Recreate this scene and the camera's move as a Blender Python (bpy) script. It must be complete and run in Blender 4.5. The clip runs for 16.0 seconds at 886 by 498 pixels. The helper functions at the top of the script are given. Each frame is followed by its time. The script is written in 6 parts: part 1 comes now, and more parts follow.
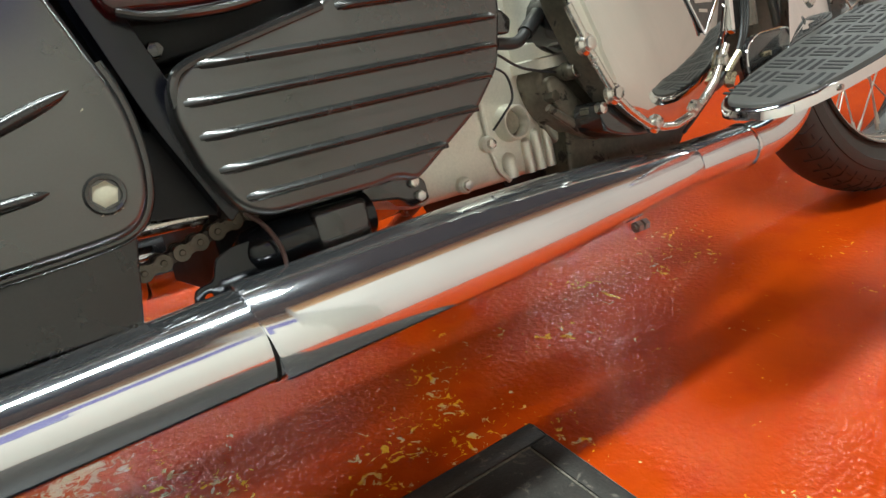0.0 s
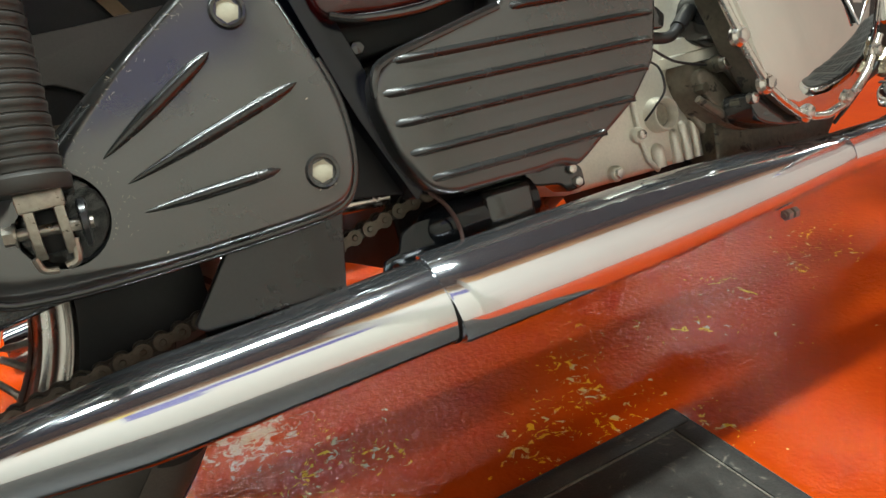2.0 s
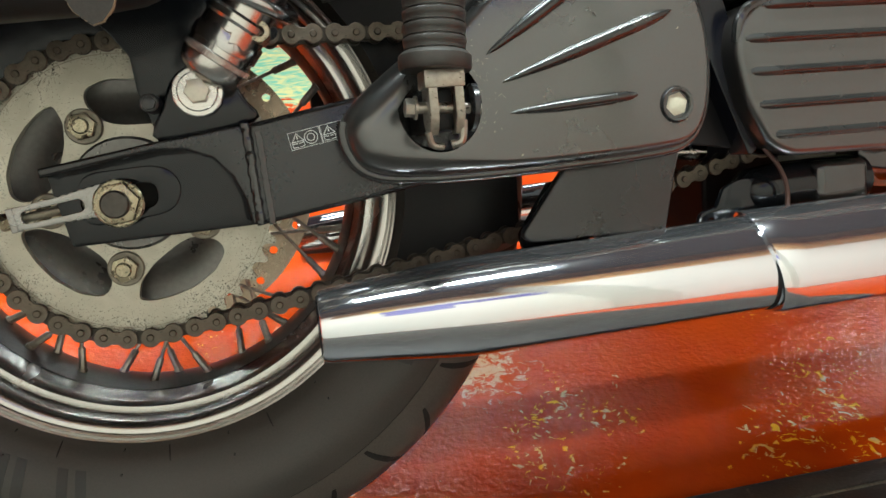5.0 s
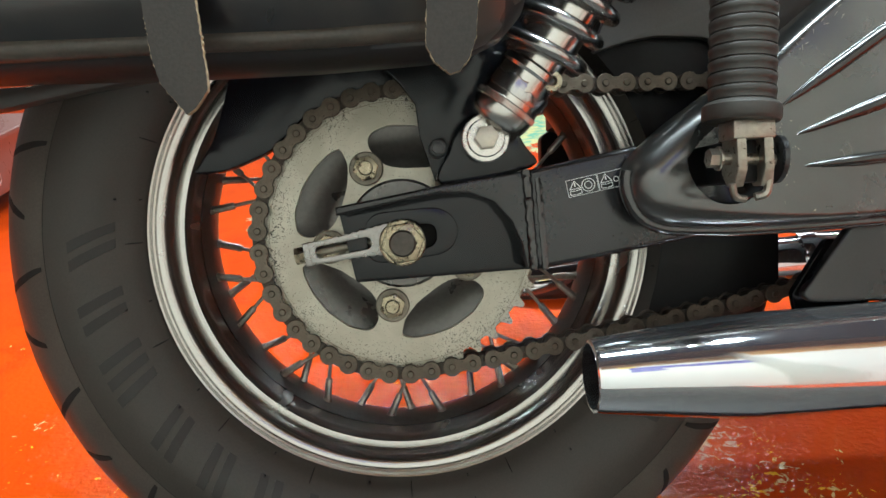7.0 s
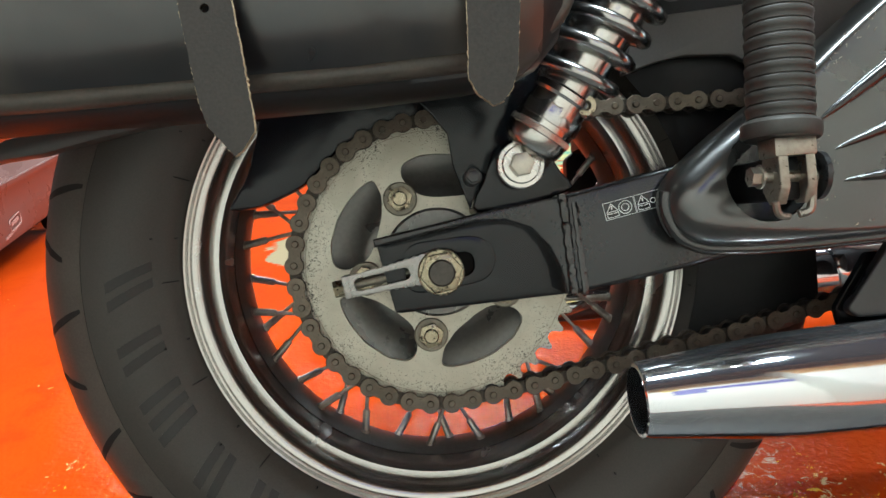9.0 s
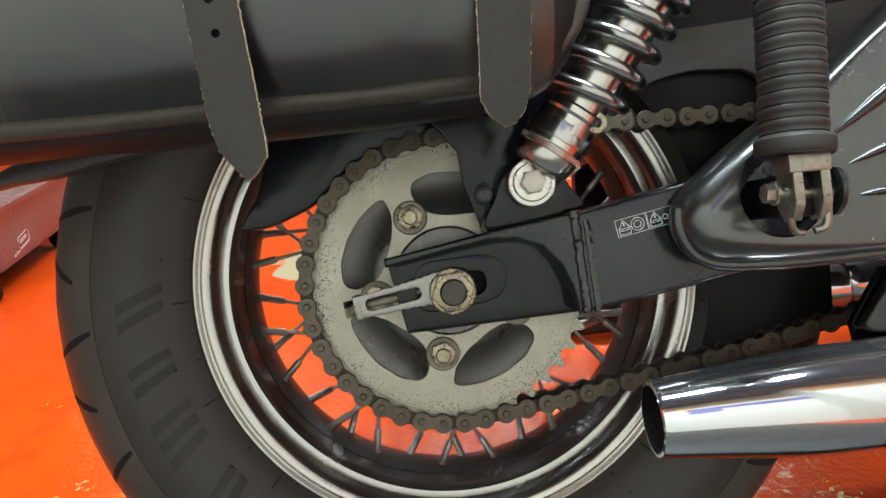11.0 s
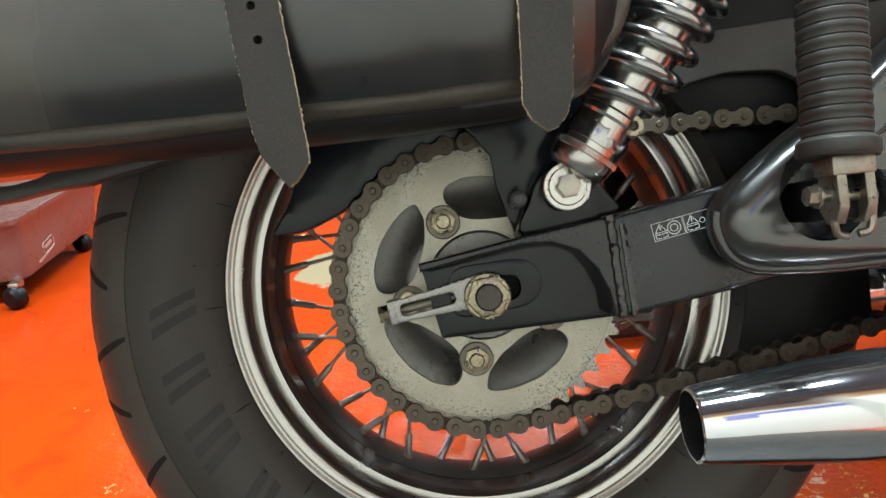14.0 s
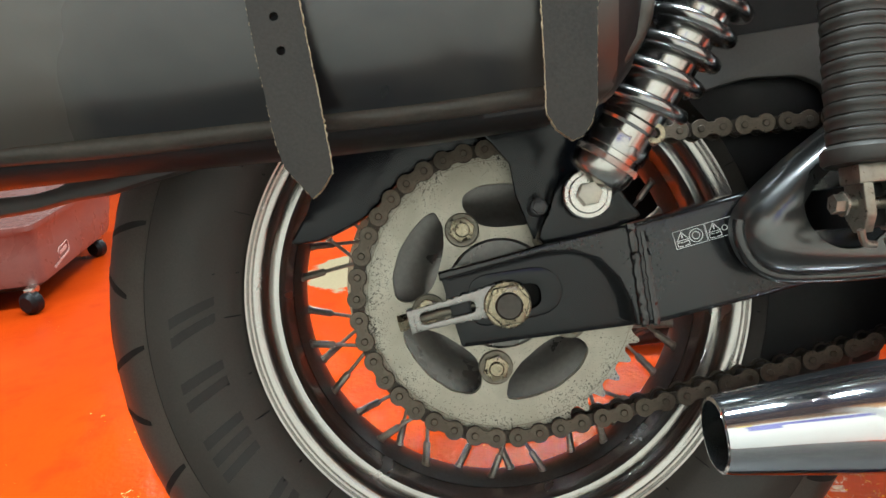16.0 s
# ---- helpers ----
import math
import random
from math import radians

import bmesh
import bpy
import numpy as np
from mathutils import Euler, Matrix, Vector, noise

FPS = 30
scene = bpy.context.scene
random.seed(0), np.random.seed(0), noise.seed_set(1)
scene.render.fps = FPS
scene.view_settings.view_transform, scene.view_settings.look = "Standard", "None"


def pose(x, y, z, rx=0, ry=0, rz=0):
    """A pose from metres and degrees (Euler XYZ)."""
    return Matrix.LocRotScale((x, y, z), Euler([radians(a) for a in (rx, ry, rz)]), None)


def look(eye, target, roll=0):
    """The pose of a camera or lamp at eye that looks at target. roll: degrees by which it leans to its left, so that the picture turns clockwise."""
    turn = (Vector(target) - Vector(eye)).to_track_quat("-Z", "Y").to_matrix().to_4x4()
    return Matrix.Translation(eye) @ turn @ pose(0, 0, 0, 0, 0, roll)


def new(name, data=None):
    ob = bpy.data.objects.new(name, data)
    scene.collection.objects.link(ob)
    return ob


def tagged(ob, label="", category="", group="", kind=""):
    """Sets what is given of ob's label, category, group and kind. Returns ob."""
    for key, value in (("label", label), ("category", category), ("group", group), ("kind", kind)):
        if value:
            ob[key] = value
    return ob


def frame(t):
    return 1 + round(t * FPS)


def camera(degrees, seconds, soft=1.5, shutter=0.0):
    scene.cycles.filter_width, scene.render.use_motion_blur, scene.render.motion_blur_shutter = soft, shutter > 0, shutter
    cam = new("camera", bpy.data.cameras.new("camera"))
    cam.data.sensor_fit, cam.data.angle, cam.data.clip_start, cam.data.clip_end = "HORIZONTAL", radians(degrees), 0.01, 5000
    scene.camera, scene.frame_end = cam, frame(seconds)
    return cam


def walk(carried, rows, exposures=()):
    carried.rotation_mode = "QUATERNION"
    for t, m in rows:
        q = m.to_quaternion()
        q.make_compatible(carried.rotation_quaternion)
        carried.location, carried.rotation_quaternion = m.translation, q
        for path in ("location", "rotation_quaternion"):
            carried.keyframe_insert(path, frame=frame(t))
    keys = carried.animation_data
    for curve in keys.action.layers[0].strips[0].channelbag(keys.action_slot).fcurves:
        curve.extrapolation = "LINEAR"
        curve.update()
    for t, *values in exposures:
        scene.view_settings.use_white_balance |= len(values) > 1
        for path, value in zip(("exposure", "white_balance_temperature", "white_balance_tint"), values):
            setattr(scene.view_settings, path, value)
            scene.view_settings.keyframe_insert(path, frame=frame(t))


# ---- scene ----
# The bike leans on its stand: its own frame (x forward, y to its left, z up from the rear axle)
# is turned about x and set on the floor.
LEAN_DEG, AXLE_HEIGHT = 16.3, 0.318
BIKE = pose(0, 0, AXLE_HEIGHT, -LEAN_DEG, 0, 0)

cam = camera(62.76, 16.0)
# seconds, eye, target and roll in the bike's frame
PATH = [
    (0, (0.3024, -0.6825, 0.0457), (1.3613, 0.9633, -0.3669), -13.09),
    (0.5, (0.2645, -0.6923, 0.0413), (1.2808, 0.9851, -0.3502), -13.31),
    (1, (0.2505, -0.7110, 0.0401), (1.1912, 1.0155, -0.3263), -14.26),
    (1.5, (0.2357, -0.7043, 0.0362), (1.1186, 1.0587, -0.2990), -14.30),
    (2, (0.2243, -0.7005, 0.0396), (1.0617, 1.0882, -0.2754), -13.87),
    (2.5, (0.2159, -0.6953, 0.0358), (1.0075, 1.1164, -0.2658), -13.20),
    (3, (0.1984, -0.6896, 0.0345), (0.9339, 1.1475, -0.2558), -12.25),
    (3.5, (0.1805, -0.6838, 0.0333), (0.8549, 1.1772, -0.2531), -10.85),
    (4, (0.1577, -0.6770, 0.0226), (0.7601, 1.2092, -0.2590), -9.10),
    (4.5, (0.1469, -0.6740, 0.0215), (0.6709, 1.2362, -0.2551), -7.20),
    (5, (0.1042, -0.6630, 0.0130), (0.5269, 1.2730, -0.2575), -4.66),
    (5.2, (0.0907, -0.6614, 0.0150), (0.4586, 1.2857, -0.2563), -3.97),
    (7.3, (-0.0061, -0.6471, 0.0190), (0.0789, 1.3483, -0.0866), -2.88),
    (7.5, (-0.0103, -0.6470, 0.0189), (0.0746, 1.3485, -0.0848), -3.17),
    (8, (-0.0083, -0.6460, 0.0199), (0.0668, 1.3508, -0.0649), -3.82),
    (8.5, (-0.0107, -0.6459, 0.0233), (0.0608, 1.3515, -0.0490), -4.40),
    (9, (-0.0148, -0.6457, 0.0258), (0.0572, 1.3521, -0.0345), -4.92),
    (11.5, (-0.0204, -0.6422, 0.0326), (0.0362, 1.3569, 0.0060), -5.66),
    (12, (-0.0248, -0.6423, 0.0298), (0.0258, 1.3569, 0.0067), -5.67),
    (12.5, (-0.0252, -0.6413, 0.0327), (0.0201, 1.3580, 0.0063), -5.70),
    (13, (-0.0257, -0.6414, 0.0323), (0.0090, 1.3582, 0.0114), -5.72),
    (13.5, (-0.0282, -0.6411, 0.0320), (-0.0002, 1.3586, 0.0114), -5.76),
    (14, (-0.0310, -0.6404, 0.0344), (-0.0122, 1.3594, 0.0164), -5.79),
    (14.5, (-0.0342, -0.6397, 0.0371), (-0.0255, 1.3602, 0.0222), -5.84),
    (15, (-0.0358, -0.6390, 0.0377), (-0.0353, 1.3610, 0.0241), -5.88),
    (15.5, (-0.0340, -0.6394, 0.0379), (-0.0376, 1.3606, 0.0291), -5.98),
    (16, (-0.0370, -0.6383, 0.0388), (-0.0454, 1.3617, 0.0315), -5.93),
]
EXPOSURES = [(0.0, -0.07, 5740, 2.0), (3.0, 0.05, 5800, 2.0), (5.0, 0.31, 5700, 2.0), (7.0, 0.36, 5400, 2.0), (16.0, 0.40, 5350, 2.0)]
walk(cam, [(t, BIKE @ look(eye, target, roll)) for t, eye, target, roll in PATH], EXPOSURES)

# ---- light: ceiling fittings of a workshop, cream wall near by, darkened walls elsewhere ----
world = bpy.data.worlds.new("world")
scene.world = world
world.use_nodes = True
world.node_tree.nodes["Background"].inputs[0].default_value = (0.75, 0.8, 0.9, 1)
world.node_tree.nodes["Background"].inputs[1].default_value = 0.05

CEILING = 2.9
# one row hangs right over the bike, the others deeper in the workshop: x, y, watts, share of the tint
# fittings at (1.98, 4.3) and (4.9, -0.24) are added to lift floor glints
FITTINGS = [(-1.55, -0.24, 74.0), (0.45, -0.24, 104.0), (-1.55, 1.9, 18.0), (0.45, 1.9, 34.0), (2.45, 1.9, 26.0),
            (-1.55, 4.3, 40.0), (0.45, 4.3, 60.0), (1.98, 4.3, 30.0), (4.9, -0.24, 40.0), (4.7, 1.4, 50.0), (5.25, 3.7, 40.0)]
LONG, WIDE = 1.5, 0.20
for x, y, watts in FITTINGS:
    lamp = bpy.data.lights.new("ceiling_tube", "AREA")
    lamp.shape, lamp.size, lamp.size_y = "RECTANGLE", LONG, WIDE
    lamp.energy, lamp.color = watts, (1.0, 0.99, 0.89)
    new("ceiling_tube", lamp).matrix_world = look((x, y, CEILING - 0.09), (x, y + 0.0001, 0))


# ---- materials ----
def nodes_of(name):
    m = bpy.data.materials.new(name)
    m.use_nodes = True
    t = m.node_tree
    return m, t, t.nodes["Principled BSDF"], t.links.new


def add(t, kind, **values):
    n = t.nodes.new(kind)
    for key, value in values.items():
        n.inputs[key].default_value = value
    return n


def noise_of(t, link, coords, scale, detail=4.0, rough=0.55, warp=0.0):
    n = add(t, "ShaderNodeTexNoise", Scale=scale, Detail=detail, Roughness=rough, Distortion=warp)
    link(coords, n.inputs["Vector"])
    return n.outputs["Fac"]


def ramp_of(t, link, fac, low, high, a=0.0, b=1.0):
    n = add(t, "ShaderNodeMapRange")
    n.inputs["From Min"].default_value, n.inputs["From Max"].default_value = low, high
    n.inputs["To Min"].default_value, n.inputs["To Max"].default_value = a, b
    link(fac, n.inputs["Value"])
    return n.outputs["Result"]


def mix_of(t, link, fac, a, b):
    n = t.nodes.new("ShaderNodeMix")
    n.data_type = "RGBA"
    for socket, value in ((n.inputs["Factor"], fac), (n.inputs["A"], a), (n.inputs["B"], b)):
        if hasattr(value, "is_linked"):
            link(value, socket)
        elif isinstance(value, (int, float)):
            socket.default_value = value
        else:
            socket.default_value = (*value, 1)
    return n.outputs["Result"]


def math_of(t, link, kind, a, b):
    n = t.nodes.new("ShaderNodeMath")
    n.operation = kind
    for socket, value in zip(n.inputs, (a, b)):
        if hasattr(value, "is_linked"):
            link(value, socket)
        else:
            socket.default_value = value
    return n.outputs[0]


def bump_of(t, link, shader, height, strength, distance):
    n = add(t, "ShaderNodeBump", Strength=strength, Distance=distance)
    link(height, n.inputs["Height"])
    link(n.outputs["Normal"], shader.inputs["Normal"])


def surface(name, base, rough=0.5, metal=0.0, vary=0.2, grain=300.0, stain=18.0, bump=0.15, depth=0.0004, spread=0.12, coat=0.0, coat_rough=0.12, coat_ior=1.5,
            dirt=None, dirt_at=0.62, dirt_scale=90.0, random_tone=0.0):
    """A surface with grain, broad stains, uneven gloss and, if wanted, specks of dirt."""
    m, t, shader, link = nodes_of(name)
    coords = t.nodes.new("ShaderNodeTexCoord").outputs["Object"]
    fine, broad = noise_of(t, link, coords, grain), noise_of(t, link, coords, stain, 6.0, 0.6, 0.4)
    both = math_of(t, link, "ADD", math_of(t, link, "MULTIPLY", fine, 0.4), math_of(t, link, "MULTIPLY", broad, 0.6))
    tone = ramp_of(t, link, both, 0.35, 0.65)
    colour = mix_of(t, link, tone, tuple(c * (1 - vary) for c in base), tuple(min(1, c * (1 + vary)) for c in base))
    gloss = ramp_of(t, link, broad, 0.3, 0.7, max(0.02, rough - spread), min(1, rough + spread))
    if dirt:
        mask = ramp_of(t, link, noise_of(t, link, coords, dirt_scale, 8.0, 0.7, 0.6), dirt_at, dirt_at + 0.04)
        colour = mix_of(t, link, mask, colour, dirt)
        gloss = math_of(t, link, "ADD", gloss, math_of(t, link, "MULTIPLY", mask, 0.3))
    if random_tone:
        info = t.nodes.new("ShaderNodeObjectInfo").outputs["Random"]
        colour = mix_of(t, link, ramp_of(t, link, info, 0, 1, 0, random_tone), colour, tuple(c * 0.35 for c in base))
    link(colour, shader.inputs["Base Color"])
    link(gloss, shader.inputs["Roughness"])
    shader.inputs["Metallic"].default_value = metal
    shader.inputs["Coat Weight"].default_value = coat
    shader.inputs["Coat Roughness"].default_value = coat_rough
    shader.inputs["Coat IOR"].default_value = coat_ior
    if bump:
        bump_of(t, link, shader, fine, bump, depth)
    return m


def floor_paint():
    """Glossy red floor paint, lumpy, chipped to yellow and pale under-coats, worn through in two places."""
    m, t, shader, link = nodes_of("red_floor_paint")
    coords = t.nodes.new("ShaderNodeTexCoord").outputs["Object"]
    broad, mid = noise_of(t, link, coords, 2.2, 6, 0.6, 0.5), noise_of(t, link, coords, 14, 5, 0.6, 0.3)
    lumps = noise_of(t, link, coords, 110, 3, 0.5, 0.2)
    near = t.nodes.new("ShaderNodeVectorMath")
    near.operation = "DISTANCE"
    link(coords, near.inputs[0])
    near.inputs[1].default_value = (0.45, -0.02, 0)
    # distance from the bike, stretched along its length
    along = add(t, "ShaderNodeVectorMath")
    along.operation = "MULTIPLY"
    link(coords, along.inputs[0])
    along.inputs[1].default_value = (0.6, 1, 1)
    bike_dist = t.nodes.new("ShaderNodeVectorMath")
    bike_dist.operation = "DISTANCE"
    link(along.outputs["Vector"], bike_dist.inputs[0])
    bike_dist.inputs[1].default_value = (0.48, 0.08, 0)
    # the deeper red round the bike is its shade, painted into the floor colour
    open_red = mix_of(t, link, ramp_of(t, link, broad, 0.3, 0.7), (0.41, 0.034, 0.001), (0.51, 0.056, 0.001))
    shaded_red = mix_of(t, link, ramp_of(t, link, broad, 0.3, 0.7), (0.35, 0.031, 0.001), (0.47, 0.055, 0.001))
    shaded_edge = math_of(t, link, "ADD", bike_dist.outputs["Value"], math_of(t, link, "MULTIPLY", broad, 0.25))
    red = mix_of(t, link, ramp_of(t, link, shaded_edge, 0.56, 0.84), shaded_red, open_red)
    red = mix_of(t, link, ramp_of(t, link, mid, 0.52, 0.72, 0, 0.5), red, (0.34, 0.022, 0.003))
    # chips gather where the broad noise lets them
    where = ramp_of(t, link, noise_of(t, link, coords, 4.2, 4, 0.5, 0.8), 0.46, 0.66, 0.06, 0.24)
    where = math_of(t, link, "MULTIPLY", where, ramp_of(t, link, near.outputs["Value"], 0.65, 1.1, 1.0, 0.6))
    chip = noise_of(t, link, coords, 50, 8, 0.64, 1.8)
    chip_mask = ramp_of(t, link, math_of(t, link, "ADD", chip, where), 0.80, 0.815)
    pale = mix_of(t, link, ramp_of(t, link, noise_of(t, link, coords, 30, 2), 0.48, 0.60), (0.80, 0.38, 0.010), (0.68, 0.48, 0.20))
    colour = mix_of(t, link, chip_mask, red, pale)
    fleck = ramp_of(t, link, noise_of(t, link, coords, 26, 6, 0.62, 0.9), 0.715, 0.73)
    colour = mix_of(t, link, fleck, colour, (0.66, 0.45, 0.17))

    def worn(x, y, size, shade):
        gap = t.nodes.new("ShaderNodeVectorMath")
        gap.operation = "DISTANCE"
        link(coords, gap.inputs[0])
        gap.inputs[1].default_value = (x, y, 0)
        wave = math_of(t, link, "MULTIPLY", mid, size * 0.9)
        return mix_of(t, link, ramp_of(t, link, math_of(t, link, "ADD", gap.outputs["Value"], wave), size * 1.35, size * 1.42, 1, 0), colour, shade)

    colour = worn(-0.225, 1.10, 0.16, (0.31, 0.245, 0.145))
    marbled = mix_of(t, link, ramp_of(t, link, noise_of(t, link, coords, 9, 4, 0.6, 2.0), 0.42, 0.58), (0.50, 0.46, 0.21), (0.16, 0.36, 0.25))
    colour = worn(0.35, 2.5, 0.75, marbled)
    # a scuffed pale place beside the rear tyre
    scuff = t.nodes.new("ShaderNodeVectorMath")
    scuff.operation = "DISTANCE"
    link(coords, scuff.inputs[0])
    scuff.inputs[1].default_value = (0.33, 0.13, 0)
    reach = ramp_of(t, link, scuff.outputs["Value"], 0.02, 0.16, 0.20, 0.0)
    grit = noise_of(t, link, coords, 70, 5, 0.65, 0.8)
    colour = mix_of(t, link, ramp_of(t, link, math_of(t, link, "ADD", grit, math_of(t, link, "MULTIPLY", reach, 1.9)), 0.80, 0.90, 0, 0.7), colour, (0.58, 0.42, 0.22))
    shader.inputs["Specular IOR Level"].default_value = 0.125
    link(colour, shader.inputs["Base Color"])
    link(math_of(t, link, "ADD", ramp_of(t, link, mid, 0.3, 0.7, 0.04, 0.08), ramp_of(t, link, bike_dist.outputs["Value"], 0.6, 1.1, 0.0, 0.14)), shader.inputs["Roughness"])
    height = math_of(t, link, "SUBTRACT", math_of(t, link, "ADD", lumps, math_of(t, link, "MULTIPLY", mid, 0.2)), math_of(t, link, "MULTIPLY", chip_mask, 0.25))
    # the paint lies lumpy where the bikes are worked on and smoother towards the walls
    height = math_of(t, link, "MULTIPLY", height, ramp_of(t, link, bike_dist.outputs["Value"], 0.6, 1.1, 1.0, 0.5))
    bump_of(t, link, shader, height, 0.44, 0.0038)
    return m


CHROME = surface("chrome", (0.80, 0.80, 0.81), 0.05, 1.0, 0.03, 900, 12, 0.0, spread=0.03)
PIPE_CHROME = surface("pipe_chrome", (0.74, 0.755, 0.79), 0.075, 0.97, 0.03, 26, 9, 0.14, 0.0008, spread=0.03)
RIM_CHROME = surface("dull_rim_chrome", (0.53, 0.515, 0.49), 0.235, 1.0, 0.08, 700, 25, 0.03, spread=0.05)
SHOCK_CHROME = surface("shock_chrome", (0.48, 0.475, 0.465), 0.21, 1.0, 0.06, 700, 25, 0.03, spread=0.04)
SHOCK_BODY = surface("satin_shock_steel", (0.60, 0.585, 0.555), 0.22, 1.0, 0.08, 700, 25, 0.03, spread=0.05)
BLACK = surface("black_gloss_paint", (0.012, 0.012, 0.012), 0.20, 0.0, 0.2, 500, 14, 0.0, spread=0.05, coat=1.0, coat_rough=0.06, dirt=(0.10, 0.095, 0.09), dirt_at=0.80, dirt_scale=60)
COVER = surface("side_cover_paint", (0.014, 0.014, 0.013), 0.30, 0.0, 0.2, 500, 14, 0.0, spread=0.05, coat=1.0, coat_rough=0.15, coat_ior=1.85)
RIB = surface("raised_rib_paint", (0.014, 0.014, 0.013), 0.26, 0.0, 0.2, 500, 14, 0.0, spread=0.05, coat=0.5, coat_rough=0.10)
ENGINE_COVER = surface("engine_cover_paint", (0.014, 0.013, 0.012), 0.30, 0.0, 0.2, 500, 14, 0.0, spread=0.05, coat=1.0, coat_rough=0.15, coat_ior=1.68)
SATIN = surface("black_satin_paint", (0.017, 0.017, 0.018), 0.30, 0.0, 0.2, 500, 16, 0.02, spread=0.07, coat=0.3, dirt=(0.08, 0.075, 0.07), dirt_at=0.79, dirt_scale=70)
# the blue in the next two base colours stands for a bluish sheen
GUARD = surface("black_guard_paint", (0.0045, 0.005, 0.009), 0.2, 0.0, 0.2, 500, 14, 0.02, spread=0.06)
GUARD.node_tree.nodes["Principled BSDF"].inputs["Specular IOR Level"].default_value = 0.4
# a darkened black for parts that mirror dark surroundings
PLATE = surface("deep_black_enamel", (0.006, 0.007, 0.009), 0.15, 0.0, 0.2, 500, 14, 0.0, spread=0.04)
PLATE.node_tree.nodes["Principled BSDF"].inputs["Specular IOR Level"].default_value = 0.38
BEAM = surface("dusty_black_enamel", (0.015, 0.015, 0.016), 0.24, 0.0, 0.2, 500, 14, 0.0, spread=0.05, coat=0.2, dirt=(0.09, 0.085, 0.08), dirt_at=0.87, dirt_scale=70)
PRESSED = surface("satin_pressed_steel", (0.066, 0.060, 0.056), 0.5, 0.0, 0.15, 500, 14, 0.02, spread=0.04, coat=0.3, coat_rough=0.45)
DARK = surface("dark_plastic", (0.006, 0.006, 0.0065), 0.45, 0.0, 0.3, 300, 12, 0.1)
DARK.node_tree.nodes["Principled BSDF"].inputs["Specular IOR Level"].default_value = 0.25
PEG_STEEL = surface("grimy_peg_steel", (0.36, 0.33, 0.28), 0.36, 0.9, 0.25, 300, 60, 0.15, dirt=(0.08, 0.065, 0.05), dirt_at=0.60, dirt_scale=160)
PEG_RUBBER = surface("peg_rubber", (0.036, 0.033, 0.029), 0.42, 0.0, 0.25, 600, 20, 0.12)
RUBBER = surface("pad_rubber", (0.050, 0.047, 0.042), 0.56, 0.0, 0.25, 600, 20, 0.12)
TYRE = surface("tyre_rubber", (0.044, 0.038, 0.032), 0.46, 0.0, 0.22, 700, 9, 0.2, 0.0003, dirt=(0.09, 0.08, 0.07), dirt_at=0.74, dirt_scale=40)
TYRE_MARK = surface("tyre_moulding", (0.020, 0.0185, 0.016), 0.50, 0.0, 0.2, 500, 20, 0.1)
# near-black: the shade of grooves and slots that are not cut in
GROOVE = surface("groove_shade_rubber", (0.010, 0.0095, 0.009), 0.8, 0.0, 0.2)
def sprocket_steel():
    """Pale worn zinc, pitted with fine dark specks that thicken towards the teeth."""
    m, t, shader, link = nodes_of("worn_zinc_steel")
    coords = t.nodes.new("ShaderNodeTexCoord").outputs["Object"]
    flat = add(t, "ShaderNodeVectorMath")
    flat.operation = "MULTIPLY"
    link(coords, flat.inputs[0])
    flat.inputs[1].default_value = (1, 0, 1)
    far = t.nodes.new("ShaderNodeVectorMath")
    far.operation = "LENGTH"
    link(flat.outputs["Vector"], far.inputs[0])
    fine, broad = noise_of(t, link, coords, 800, 5, 0.72), noise_of(t, link, coords, 28, 5, 0.6, 0.5)
    base = mix_of(t, link, ramp_of(t, link, broad, 0.35, 0.65), (0.44, 0.415, 0.335), (0.56, 0.535, 0.445))
    more = ramp_of(t, link, far.outputs["Value"], 0.080, 0.110, 0.0, 0.10)
    more = math_of(t, link, "ADD", more, ramp_of(t, link, broad, 0.35, 0.65, -0.06, 0.03))
    mask = ramp_of(t, link, math_of(t, link, "ADD", fine, more), 0.605, 0.64)
    link(mix_of(t, link, mask, base, (0.055, 0.05, 0.042)), shader.inputs["Base Color"])
    link(ramp_of(t, link, mask, 0, 1, 0.42, 0.7), shader.inputs["Roughness"])
    link(ramp_of(t, link, mask, 0, 1, 0.6, 0.1), shader.inputs["Metallic"])
    bump_of(t, link, shader, fine, 0.2, 0.0003)
    return m


SPROCKET = sprocket_steel()
HUB = surface("dull_cast_alloy", (0.17, 0.165, 0.155), 0.34, 0.7, 0.2, 240, 20, 0.2)
CHAIN = surface("oily_chain_steel", (0.155, 0.130, 0.100), 0.44, 0.7, 0.3, 420, 60, 0.2, 0.0002, dirt=(0.03, 0.025, 0.02), dirt_at=0.60, dirt_scale=150, random_tone=0.4)
# inner plates coloured darker for the shade between the outer plates
CHAIN_DARK = surface("shaded_inner_plates", (0.060, 0.050, 0.040), 0.45, 0.7, 0.3, 420, 60, 0.2, 0.0002)
CHAIN_PIN = surface("worn_pin_steel", (0.13, 0.11, 0.085), 0.4, 0.8, 0.25, 400, 60, 0.1)
ZINC = surface("yellowed_zinc", (0.37, 0.325, 0.225), 0.28, 0.9, 0.3, 300, 60, 0.2, dirt=(0.07, 0.055, 0.04), dirt_at=0.57, dirt_scale=220)
AXLE_END = surface("dark_axle_steel", (0.075, 0.068, 0.06), 0.35, 0.8, 0.25, 300, 60, 0.1)
